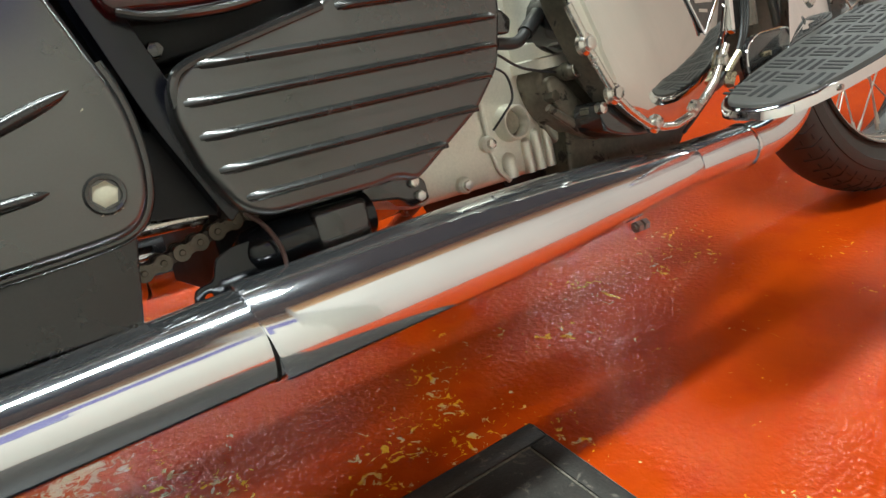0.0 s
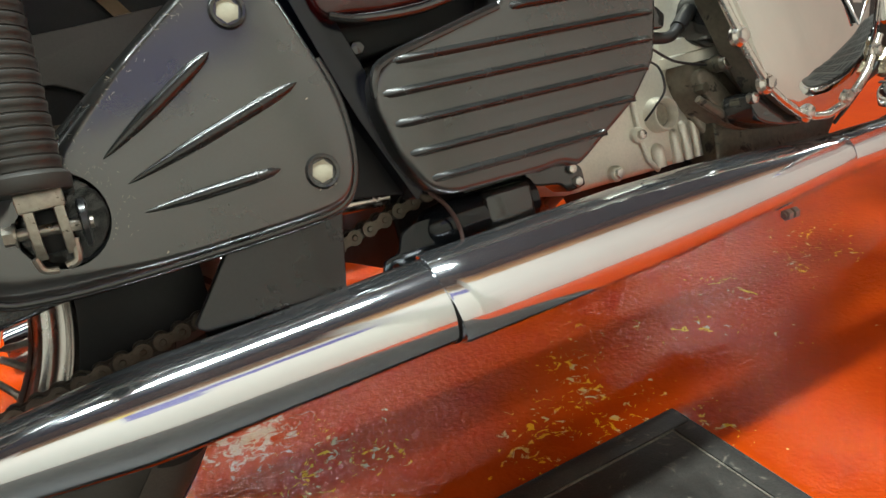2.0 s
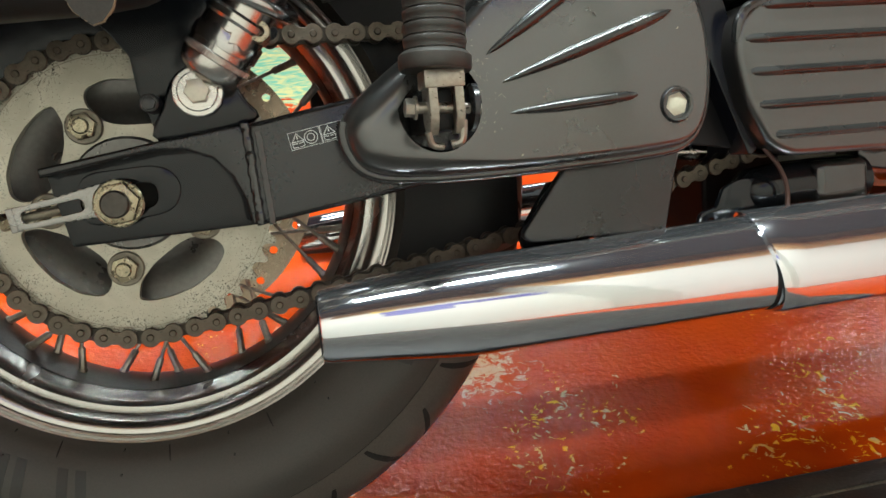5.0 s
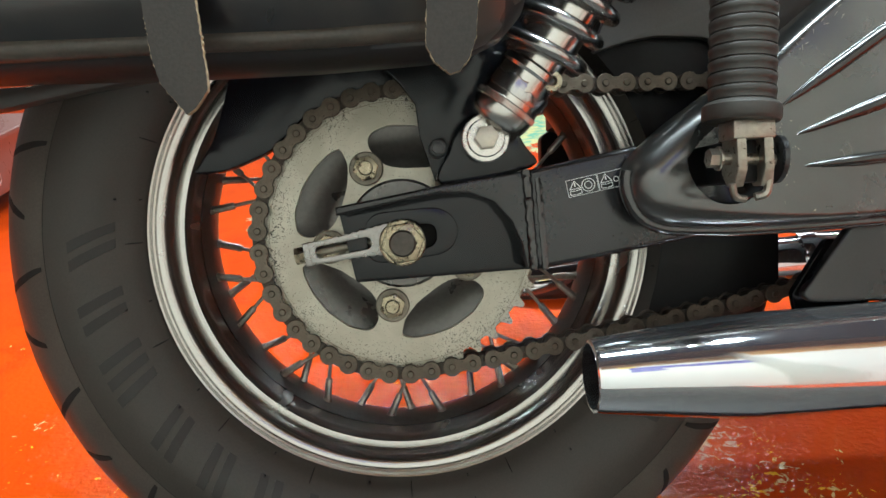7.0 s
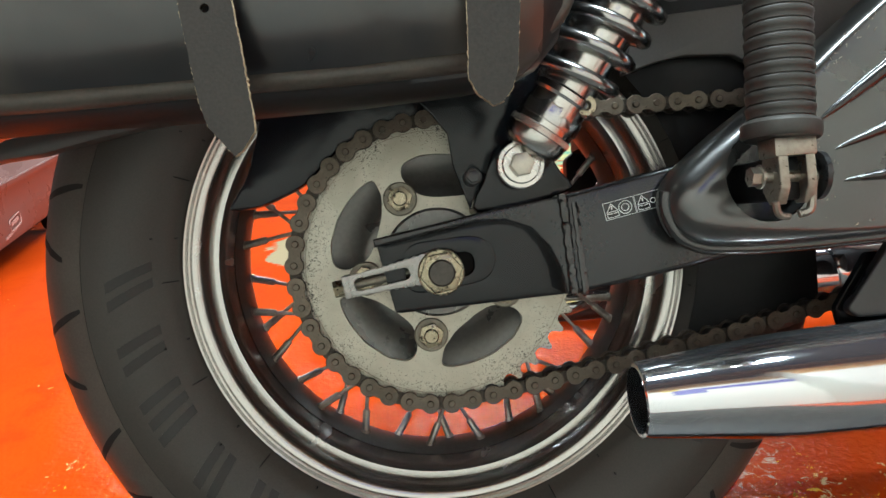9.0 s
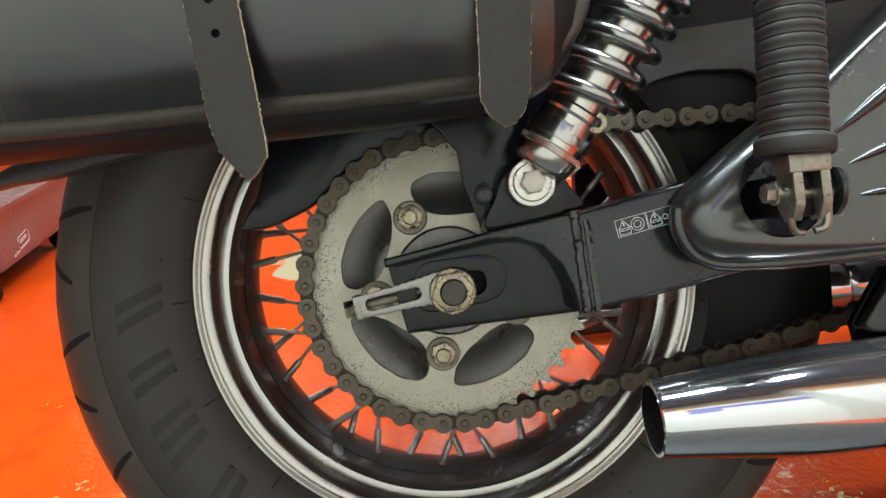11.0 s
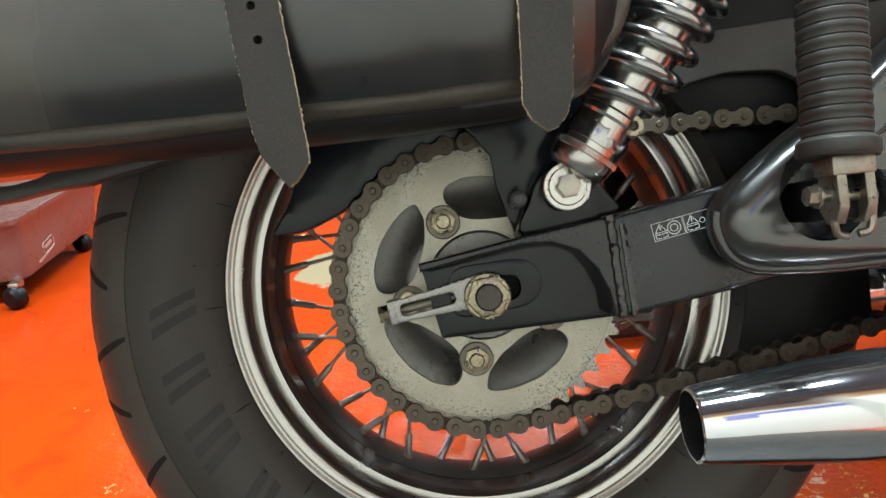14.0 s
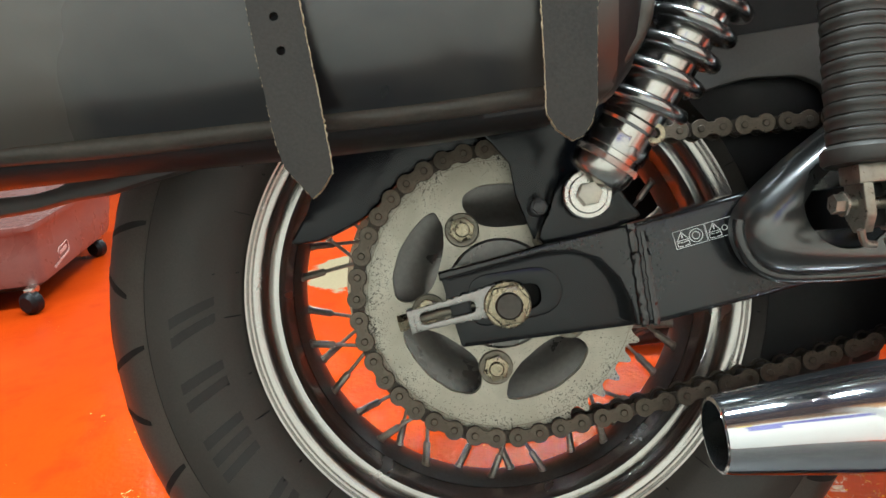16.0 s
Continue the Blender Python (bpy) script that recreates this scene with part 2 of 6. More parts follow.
ADJUSTER = surface("dull_adjuster_steel", (0.32, 0.31, 0.295), 0.33, 1.0, 0.15, 500, 40, 0.1, dirt=(0.16, 0.14, 0.11), dirt_at=0.66, dirt_scale=160)
STEEL = surface("bare_steel", (0.60, 0.58, 0.54), 0.26, 1.0, 0.12, 500, 40, 0.1, dirt=(0.2, 0.17, 0.13), dirt_at=0.68, dirt_scale=200)
# paler than the side wall: brown wear, with the band's sheen painted in
TREAD = surface("pale_tread_rubber", (0.085, 0.075, 0.065), 0.44, 0.0, 0.25, 600, 14, 0.2, 0.0003)
# rim chrome darkened by colour for the dark reflections inside the well
RIM_WELL = surface("darkened_rim_well", (0.15, 0.145, 0.14), 0.42, 0.8, 0.2, 300, 25, 0.1, spread=0.08)
SPOKE = surface("tarnished_spoke_steel", (0.40, 0.355, 0.30), 0.40, 0.85, 0.3, 300, 50, 0.1)
ALLOY = surface("sandblasted_alloy", (0.66, 0.63, 0.54), 0.45, 0.55, 0.1, 420, 16, 0.2, dirt=(0.2, 0.17, 0.13), dirt_at=0.72, dirt_scale=50)
GRIMY = surface("grimy_cast_alloy", (0.27, 0.245, 0.195), 0.5, 0.6, 0.3, 240, 22, 0.3, dirt=(0.06, 0.05, 0.04), dirt_at=0.6, dirt_scale=45)
POLISHED = surface("polished_cover_chrome", (0.60, 0.59, 0.56), 0.035, 1.0, 0.02, 20, 8, 0.03, 0.001, spread=0.02)
BRONZE = surface("heat_tinted_disc_steel", (0.42, 0.34, 0.25), 0.3, 0.9, 0.2, 300, 26, 0.1)


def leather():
    """Old polished black leather: blotchy shine, uneven reflections put into its colour, soft dents, fine grain."""
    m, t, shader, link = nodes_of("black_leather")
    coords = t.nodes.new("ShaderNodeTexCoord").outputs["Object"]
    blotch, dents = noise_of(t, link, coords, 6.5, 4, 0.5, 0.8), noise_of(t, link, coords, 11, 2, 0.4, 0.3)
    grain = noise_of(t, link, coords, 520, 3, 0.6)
    # blue-black and brown-grey blotches stand for dark and pale reflections
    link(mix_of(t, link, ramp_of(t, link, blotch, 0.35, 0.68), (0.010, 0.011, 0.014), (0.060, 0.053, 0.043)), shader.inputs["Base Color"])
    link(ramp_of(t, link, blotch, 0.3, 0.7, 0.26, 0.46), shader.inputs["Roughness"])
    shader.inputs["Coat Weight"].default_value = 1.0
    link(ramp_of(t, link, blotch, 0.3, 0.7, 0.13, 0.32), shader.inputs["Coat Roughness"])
    low = add(t, "ShaderNodeBump", Strength=0.5, Distance=0.010)
    link(dents, low.inputs["Height"])
    high = add(t, "ShaderNodeBump", Strength=0.12, Distance=0.0005)
    link(grain, high.inputs["Height"])
    link(low.outputs["Normal"], high.inputs["Normal"])
    link(high.outputs["Normal"], shader.inputs["Normal"])
    link(low.outputs["Normal"], shader.inputs["Coat Normal"])
    return m


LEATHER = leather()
# duller, darker bag leather that leaves out the floor's reflection
GUSSET = surface("dulled_bag_leather", (0.014, 0.0135, 0.013), 0.5, 0.0, 0.3, 420, 9, 0.2, 0.0005)
GUSSET.node_tree.nodes["Principled BSDF"].inputs["Specular IOR Level"].default_value = 0.45
PIPING = surface("rolled_leather_piping", (0.060, 0.053, 0.043), 0.42, 0.0, 0.3, 420, 30, 0.2, 0.0005)
STRAP = surface("strap_leather", (0.034, 0.029, 0.024), 0.8, 0.0, 0.22, 600, 30, 0.25, 0.0004, dirt=(0.10, 0.09, 0.08), dirt_at=0.74, dirt_scale=60)
STRAP.node_tree.nodes["Principled BSDF"].inputs["Specular IOR Level"].default_value = 0.2
RAW_EDGE = surface("raw_leather_edge", (0.40, 0.31, 0.19), 0.8, 0.0, 0.35, 500, 120, 0.4, 0.0006)
# the red in this near-black stands for reflections on the panel
RED_BLACK = surface("red_tinted_black", (0.030, 0.0015, 0.0015), 0.14, 0.0, 0.1, 500, 8, 0.0, coat=0.4)
WHITE_INK = surface("white_print", (0.78, 0.78, 0.76), 0.5, 0.0, 0.05, 500, 30, 0.0)
FADED_INK = surface("faded_print", (0.50, 0.30, 0.26), 0.5, 0.0, 0.2, 500, 30, 0.0)
CREAM = surface("cream_plug", (0.50, 0.48, 0.37), 0.35, 0.1, 0.1, 400, 60, 0.1)
YELLOW = surface("yellow_tag", (0.70, 0.52, 0.10), 0.5, 0.0, 0.2, 300, 60, 0.1)
WIRE = surface("wire_sheath", (0.02, 0.02, 0.02), 0.45, 0.0, 0.2)
BROWN_HOSE = surface("brown_drain_hose", (0.045, 0.018, 0.012), 0.4, 0.0, 0.25)
DUST = surface("dust_in_the_joint", (0.16, 0.145, 0.12), 0.9, 0.0, 0.6, 300, 40, 0.2)
MAT = surface("rubber_mat", (0.036, 0.033, 0.029), 0.5, 0.0, 0.55, 420, 16, 0.6, 0.0012, dirt=(0.15, 0.135, 0.11), dirt_at=0.60, dirt_scale=55)
BODY_RED = surface("dusty_red_plastic", (0.17, 0.082, 0.070), 0.30, 0.0, 0.15, 300, 8, 0.1)
FRONT_RUBBER = surface("front_tyre_rubber", (0.030, 0.027, 0.024), 0.6, 0.0, 0.25, 700, 9, 0.2, 0.0003)
BROWN_CAST = surface("brown_stained_casting", (0.15, 0.128, 0.095), 0.45, 0.3, 0.3, 200, 22, 0.3, 0.0006, dirt=(0.03, 0.025, 0.018), dirt_at=0.6, dirt_scale=45)
ENGINE = surface("oily_dark_casting", (0.085, 0.074, 0.052), 0.40, 0.4, 0.35, 200, 26, 0.3, 0.0006, dirt=(0.02, 0.018, 0.015), dirt_at=0.58, dirt_scale=40)
LUG = surface("brushed_lug_alloy", (0.60, 0.58, 0.54), 0.22, 1.0, 0.1, 400, 30, 0.1)
FLOOR = floor_paint()
DIM_WALL = surface("darkened_wall", (0.08, 0.075, 0.07), 0.7, 0.0, 0.15, 120, 1.5, 0.2, 0.002)
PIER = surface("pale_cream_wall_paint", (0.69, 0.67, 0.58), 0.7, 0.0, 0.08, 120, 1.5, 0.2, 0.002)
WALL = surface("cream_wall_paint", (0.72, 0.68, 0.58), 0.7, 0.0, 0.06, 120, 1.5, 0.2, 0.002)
STRIPE = surface("violet_stripe_paint", (0.12, 0.10, 0.32), 0.5, 0.0, 0.1, 120, 3, 0.1)
AMBER = surface("amber_panelling", (0.46, 0.27, 0.11), 0.45, 0.0, 0.5, 40, 3, 0.2)
PANEL = surface("brown_panelling", (0.26, 0.155, 0.075), 0.5, 0.0, 0.35, 40, 3, 0.2)
SOFFIT = surface("dark_soffit", (0.085, 0.080, 0.090), 0.7, 0.0, 0.2, 160, 2, 0.2)
CEIL = surface("dark_ceiling", (0.027, 0.048, 0.098), 0.8, 0.0, 0.06, 160, 2, 0.2)


# ---- building helpers ----
def finish(bm, mats, smooth=35.0):
    bmesh.ops.recalc_face_normals(bm, faces=bm.faces)
    me = bpy.data.meshes.new("mesh")
    bm.to_mesh(me)
    bm.free()
    for m in mats if isinstance(mats, (list, tuple)) else (mats,):
        me.materials.append(m)
    me.shade_smooth()
    me.set_sharp_from_angle(angle=radians(smooth))
    return me


def piece(name, me, parent, m, label=""):
    """One of many alike pieces on one mesh, at the pose m in the parent's frame; no deeper than thing > part > sub-part."""
    while parent.parent is not None and parent.parent.parent is not None:
        m, parent = parent.matrix_basis @ m, parent.parent
    ob = new(name, me)
    ob.parent = parent
    base = Matrix.Translation(-Vector(parent["base"])) if "base" in parent else Matrix()
    ob.matrix_basis = base @ m
    return tagged(ob, label)


def part(name, bm, material, parent, label="", smooth=35.0):
    """One mesh under a thing or under a part. A thing's parts are given in the frame of the thing's make."""
    return piece(name, finish(bm, material, smooth), parent, Matrix(), label)


def thing(name, base, make, label, category, **tags):
    """An Empty at its base; its parts are given in the frame make."""
    ob = new(name)
    ob["base"] = tuple(base)
    ob.matrix_basis = make @ Matrix.Translation(base)
    ob.empty_display_size = 0.05
    return tagged(ob, label, category, **tags)


def tube(bm, pts, radius, seg=14, caps=True, oval=1.0):
    """A round bar along points; radius: one number or one for each point."""
    pts = [Vector(p) for p in pts]
    radii = [radius] * len(pts) if isinstance(radius, (int, float)) else radius
    rings, side = [], None
    for i, p in enumerate(pts):
        along = (pts[min(i + 1, len(pts) - 1)] - pts[max(i - 1, 0)]).normalized()
        if side is None:
            side = along.orthogonal().normalized()
        side = (side - along * side.dot(along)).normalized()
        other = along.cross(side)
        rings.append([bm.verts.new(p + radii[i] * (math.cos(a) * side + oval * math.sin(a) * other)) for a in (2 * math.pi * k / seg for k in range(seg))])
    for a, b in zip(rings, rings[1:]):
        for k in range(seg):
            bm.faces.new((a[k], a[(k + 1) % seg], b[(k + 1) % seg], b[k]))
    if caps:
        bm.faces.new(rings[0]), bm.faces.new(rings[-1])
    return bm


def lathe(bm, profile, centre=(0, 0, 0), axis=(0, 1, 0), seg=64, closed=True, arc=None):
    """Turns (radius, place along the axis) round the axis. arc: from and to, in degrees from x towards z."""
    axis = Vector(axis).normalized()
    u = Vector((1, 0, 0)) if abs(axis.x) < 0.9 else Vector((0, 1, 0))
    u = (u - axis * u.dot(axis)).normalized()
    v = u.cross(axis)
    rings, steps = [], seg if arc is None else seg + 1
    for k in range(steps):
        a = 2 * math.pi * k / seg if arc is None else radians(arc[0] + (arc[1] - arc[0]) * k / seg)
        out = math.cos(a) * u + math.sin(a) * v
        rings.append([bm.verts.new(Vector(centre) + r * out + h * axis) for r, h in profile])
    n = len(profile)
    for k in range(seg):
        a, b = rings[k], rings[(k + 1) % steps]
        for i in range(n if closed else n - 1):
            bm.faces.new((a[i], a[(i + 1) % n], b[(i + 1) % n], b[i]))
    if arc is not None and closed:
        bm.faces.new(rings[0]), bm.faces.new(rings[-1])
    bmesh.ops.remove_doubles(bm, verts=bm.verts, dist=1e-6)
    return bm


def disc(bm, r, y0, y1, x, z, seg=32, bevel=0.0, axis=(0, 1, 0), hole=0.0):
    """A round plate or ring across the axis, with its edge broken."""
    b = bevel
    if axis == (0, 1, 0):
        centre, h0, h1 = (x, 0, z), y0, y1
    else:
        centre, h0, h1 = x, y0, y1
    profile = [(max(hole, 1e-5), h0), (r - b, h0), (r, h0 + b), (r, h1 - b), (r - b, h1), (max(hole, 1e-5), h1)]
    return lathe(bm, profile, centre, axis, seg)


def rounded(poly, radius, n=5):
    """A polygon with its corners rounded; radius: one number or one for each corner."""
    pts, out = [Vector((*p, 0)).to_2d() for p in poly], []
    for i, p in enumerate(pts):
        r = radius if isinstance(radius, (int, float)) else radius[i]
        a, b = pts[i - 1] - p, pts[(i + 1) % len(pts)] - p
        ra, rb = min(r, a.length * 0.45), min(r, b.length * 0.45)
        s, e = p + a.normalized() * ra, p + b.normalized() * rb
        for k in range(n + 1):
            w = k / n
            out.append(tuple((1 - w) ** 2 * s + 2 * w * (1 - w) * p + w * w * e))
    return out


def flowing(pts, n=5):
    """A closed smooth curve through points."""
    pts, out = [Vector(p) for p in pts], []
    for i in range(len(pts)):
        a, b, c, d = (pts[(i + k) % len(pts)] for k in (-1, 0, 1, 2))
        for k in range(n):
            w = k / n
            out.append(tuple(0.5 * (2 * b + (c - a) * w + (2 * a - 5 * b + 4 * c - d) * w * w + (3 * b - a - 3 * c + d) * w ** 3)))
    return out


def curve_through(pts, n=6):
    """A smooth open curve through points in space."""
    pts, out = [Vector(p) for p in pts], []
    ext = [2 * pts[0] - pts[1], *pts, 2 * pts[-1] - pts[-2]]
    for i in range(1, len(ext) - 2):
        a, b, c, d = ext[i - 1:i + 3]
        for k in range(n):
            w = k / n
            out.append(0.5 * (2 * b + (c - a) * w + (2 * a - 5 * b + 4 * c - d) * w * w + (3 * b - a - 3 * c + d) * w ** 3))
    return [*out, pts[-1]]


def prism(bm, poly, y0, y1, bevel=0.0, seg=3, holes=(), edge_slot=None):
    """A plate: polygon in x and z from y0 (towards the viewer's side) to y1, holes cut through, front edges rounded."""
    start = set(bm.verts)
    loops = []
    for loop in (poly, *holes):
        vs = [bm.verts.new((x, y0, z)) for x, z in loop]
        loops.append([bm.edges.new((vs[i], vs[(i + 1) % len(vs)])) for i in range(len(vs))])
    if holes:
        made = bmesh.ops.triangle_fill(bm, edges=[e for l in loops for e in l], use_beauty=True, use_dissolve=False)
        faces = [g for g in made["geom"] if isinstance(g, bmesh.types.BMFace)]
    else:
        faces = [bm.faces.new([e.verts[0] for e in loops[0]])]
    bmesh.ops.recalc_face_normals(bm, faces=faces)
    rim = [e for l in loops for e in l]
    grown = bmesh.ops.extrude_face_region(bm, geom=faces, use_keep_orig=True)
    far = [g for g in grown["geom"] if isinstance(g, bmesh.types.BMVert)]
    bmesh.ops.translate(bm, verts=far, vec=(0, y1 - y0, 0))
    if edge_slot is not None:
        mine = [f for f in bm.faces if not (set(f.verts) & start)]
        for f in mine:
            f.normal_update()
            if abs(f.normal.y) < 0.5:
                f.material_index = edge_slot
    if bevel:
        bmesh.ops.bevel(bm, geom=[e for e in rim if e.is_valid], offset=bevel, segments=seg, profile=0.5, affect="EDGES", clamp_overlap=True)
    return bm


def hexagon(bm, r, y0, y1, x, z, turn=0.0, bevel=0.001):
    poly = [(x + r * math.cos(radians(turn + 60 * k)), z + r * math.sin(radians(turn + 60 * k))) for k in range(6)]
    return prism(bm, poly, y0, y1, bevel, 2)


def spear(bm, a, b, y, width, height, n=14, m=8, blunt=0.35):
    """A raised rib that runs to a point at a and ends bluntly at b."""
    a, b = Vector((a[0], 0, a[1])), Vector((b[0], 0, b[1]))
    along = (b - a).normalized()
    side = Vector((-along.z, 0, along.x))
    rows = []
    for i in range(n + 1):
        w = i / n
        s = min(1.0, (w / 0.40) ** 0.62) * (1.0 if w < 1 - blunt * 0.4 else max(0.02, math.sqrt(max(0.0, 1 - ((w - 1 + blunt * 0.4) / (blunt * 0.4)) ** 2))))
        s = max(s, 0.03)
        rows.append([bm.verts.new(a + (b - a) * w + side * (width * s * math.cos(math.pi * k / m)) + Vector((0, y - height * s * math.sin(math.pi * k / m), 0))) for k in range(m + 1)])
    for p, q in zip(rows, rows[1:]):
        for k in range(m):
            bm.faces.new((p[k], p[k + 1], q[k + 1], q[k]))
    return bm


def block(bm, lo, hi, bevel=0.0, seg=2):
    made = bmesh.ops.create_cube(bm, size=1.0, matrix=Matrix.LocRotScale((Vector(lo) + Vector(hi)) / 2, None, Vector(hi) - Vector(lo)))
    if bevel:
        edges = list({e for v in made["verts"] for e in v.link_edges})
        bmesh.ops.bevel(bm, geom=edges, offset=bevel, segments=seg, profile=0.5, affect="EDGES")
    return bm


def B():
    return bmesh.new()


def polar(r, degrees, x=0.0, z=0.0):
    return x + r * math.cos(radians(degrees)), z + r * math.sin(radians(degrees))


# ---- the room ----
WEST, EAST, SOUTH, NORTH = -4.2, 6.6, -1.9, 6.4


def slab(name, lo, hi, material, label, category, bevel=0.0):
    ob = new(name, finish(block(B(), lo, hi, bevel), material))
    return tagged(ob, label, category, kind="structure")


slab("floor", (WEST, SOUTH, -0.12), (EAST, NORTH, 0.0), FLOOR, "glossy red painted concrete floor, chipped and worn", "floor")
# ceiling and added soffit are unseen, coloured for the pipe's dark upper band
slab("ceiling", (WEST, SOUTH, CEILING), (EAST, NORTH, CEILING + 0.12), CEIL, "plain dark blue-grey ceiling", "ceiling")
slab("soffit", (WEST, SOUTH, CEILING - 0.06), (EAST, -1.05, CEILING - 0.002), SOFFIT, "unseen dark grey soffit added for the pipe to reflect", "ceiling")
# these three walls are unseen, coloured dark so the floor reflects little
slab("wall_north", (WEST, NORTH, 0), (EAST, NORTH + 0.12, CEILING), DIM_WALL, "plain wall out of view, darkened against floor haze", "wall")
slab("wall_west", (WEST - 0.12, SOUTH, 0), (WEST, NORTH, CEILING), DIM_WALL, "plain wall out of view, darkened against floor haze", "wall")
slab("wall_east", (EAST, SOUTH, 0), (EAST + 0.12, NORTH, CEILING), DIM_WALL, "plain wall out of view, darkened against floor haze", "wall")
# pier is out of view, added to lower the floor's reflection in the pipe
slab("wall_pier", (1.16, SOUTH, 0), (EAST, -1.50, CEILING), PIER, "unseen cream wall set forward for the pipe to reflect", "wall")
slab("wall_south", (WEST, SOUTH - 0.12, 0), (EAST, SOUTH, CEILING), WALL, "cream wall behind the viewer", "wall")
# stripe, board and panelling are out of view, placed for bands in the chrome
slab("trim", (0.02, SOUTH, 1.66), (1.15, SOUTH + 0.012, 1.94), STRIPE, "violet painted stripe along the wall", "trim")
slab("trim", (0.06, SOUTH, 1.38), (0.50, SOUTH + 0.014, 1.65), STRIPE, "violet painted panel under the stripe", "trim")
slab("trim", (-0.14, SOUTH, 1.955), (0.12, SOUTH + 0.018, 2.16), YELLOW, "yellow notice board on the wall", "trim")
slab("trim", (1.162, -1.50, 2.02), (EAST, -1.485, 2.75), AMBER, "brown wooden wall panelling on the cream pier", "trim")
slab("trim", (-0.90, SOUTH, 2.12), (1.155, SOUTH + 0.015, 2.70), PANEL, "brown wooden wall panelling above the stripe", "trim")

for x, y, watts in FITTINGS:
    bm = B()
    block(bm, (x - LONG / 2 - 0.03, y - WIDE / 2 - 0.03, CEILING - 0.08), (x + LONG / 2 + 0.03, y + WIDE / 2 + 0.03, CEILING), 0.006)
    light = thing("ceiling_light", (x, y, CEILING - 0.08), Matrix(), "long white fluorescent ceiling fitting, switched on", "ceiling light", group="ceiling lights")
    part("frame", bm, WHITE_INK, light)


# ---- rubber mat by the bike ----
def rubber_mat():
    mat_ob = thing("rubber_mat", (-0.42, -1.0, 0), Matrix(), "black scuffed rubber mat with a raised border", "mat")
    bm = B()
    # x0 and y0 reach out of view so that bag and pipe reflect dark
    x0, x1, y0, y1 = -2.60, 0.767, -1.86, -0.151
    block(bm, (x0, y0, 0.0), (x1, y1, 0.006), 0.003)
    part("mat_base", bm, MAT, mat_ob)
    for lo, hi in (((x0 + 0.001, y1 - 0.028, 0.005), (x1 - 0.001, y1 - 0.001, 0.0078)), ((x1 - 0.028, y0 + 0.001, 0.005), (x1 - 0.001, y1 - 0.029, 0.0078))):
        part("border", block(B(), lo, hi, 0.0025), MAT, mat_ob)
    for lo, hi in (((x0 + 0.03, y1 - 0.031, 0.0055), (x1 - 0.030, y1 - 0.0288, 0.0068)), ((x1 - 0.031, y0 + 0.03, 0.0055), (x1 - 0.0288, y1 - 0.030, 0.0068)), ((x1 - 0.0012, y0 + 0.03, 0.004), (x1 + 0.0004, y1 - 0.004, 0.0066))):
        part("worn_edge", block(B(), lo, hi), DUST, mat_ob, "dusty worn edge")


rubber_mat()


# ---- low red trolley behind the rear wheel ----
def trolley():
    """A tub that flares upwards on a dark chassis; the side turned to the bike is x = 0 and runs away along y."""
    t = thing("trolley", (0, 0, 0), pose(-1.0, 1.053, 0, 0, 0, 6.4), "low dusty red plastic trolley on black casters", "trolley")
    bm = B()
    rings = []
    for z, flare, near in ((0.060, 0.0, 0.0), (0.074, 0.004, 0.012), (0.130, 0.006, 0.055), (0.186, 0.008, 0.09), (0.192, 0.012, 0.10), (0.204, 0.012, 0.10), (0.206, 0.004, 0.088), (0.150, -0.012, 0.04)):
        ring = rounded([(-0.50 - flare, -flare), (flare, -flare), (flare, 0.535 + near), (-0.50 - flare, 0.535 + near)], 0.035, 5)
        rings.append([bm.verts.new((x, y, z)) for x, y in ring])
    for a, b in zip(rings, rings[1:]):
        for k in range(len(a)):
            bm.faces.new((a[k], a[(k + 1) % len(a)], b[(k + 1) % len(a)], b[k]))
    bm.faces.new(rings[0]), bm.faces.new(rings[-1])
    body = part("body", bm, BODY_RED, t, "", 40)
    bm = B()
    tube(bm, [(0.0075, 0.150 + y, 0.103 + 0.12 * y + z) for y, z in rounded([(-0.036, -0.014), (0.036, -0.014), (0.036, 0.014), (-0.036, 0.014)], 0.010, 4)], 0.0014, 6)
    for k in range(4):
        block(bm, (0.0035, 0.128 + 0.012 * k, 0.098 + 0.0015 * k), (0.0078, 0.137 + 0.012 * k, 0.106 + 0.0015 * k))
    for k in range(7):
        block(bm, (0.0025, 0.082 + 0.015 * k, 0.074 + 0.0022 * k), (0.0068, 0.093 + 0.015 * k, 0.080 + 0.0022 * k))
    part("mark", bm, FADED_INK, body, "faded white maker's mark")
    part("chassis", block(B(), (-0.47, 0.03, 0.042), (-0.025, 0.50, 0.061), 0.004), DARK, t, "dark chassis under the tub")
    for x, y in ((-0.02, -0.03), (-0.02, 0.45), (-0.46, -0.03), (-0.46, 0.45)):
        wheel = part("caster", disc(B(), 0.027, -0.019, 0.019, (x, y, 0.027), 0, 24, 0.009, (0.4, 1, 0)), DARK, t, "black caster wheel")
        part("fork", block(B(), (x - 0.012, y - 0.004, 0.045), (x + 0.012, y + 0.036, 0.062), 0.004), STEEL, wheel)


trolley()


# ---- the motorcycle ----
BASE = (BIKE.inverted() @ Vector((0, 0, 0)))
bike = thing("motorcycle", BASE, BIKE, "black and chrome cruiser motorcycle leaning on its stand", "motorcycle")

PITCH, TEETH, CHAIN_Y = 0.015875, 42, -0.0965
SPROCKET_R = PITCH / 2 / math.sin(math.pi / TEETH)
PHASE = 253.6


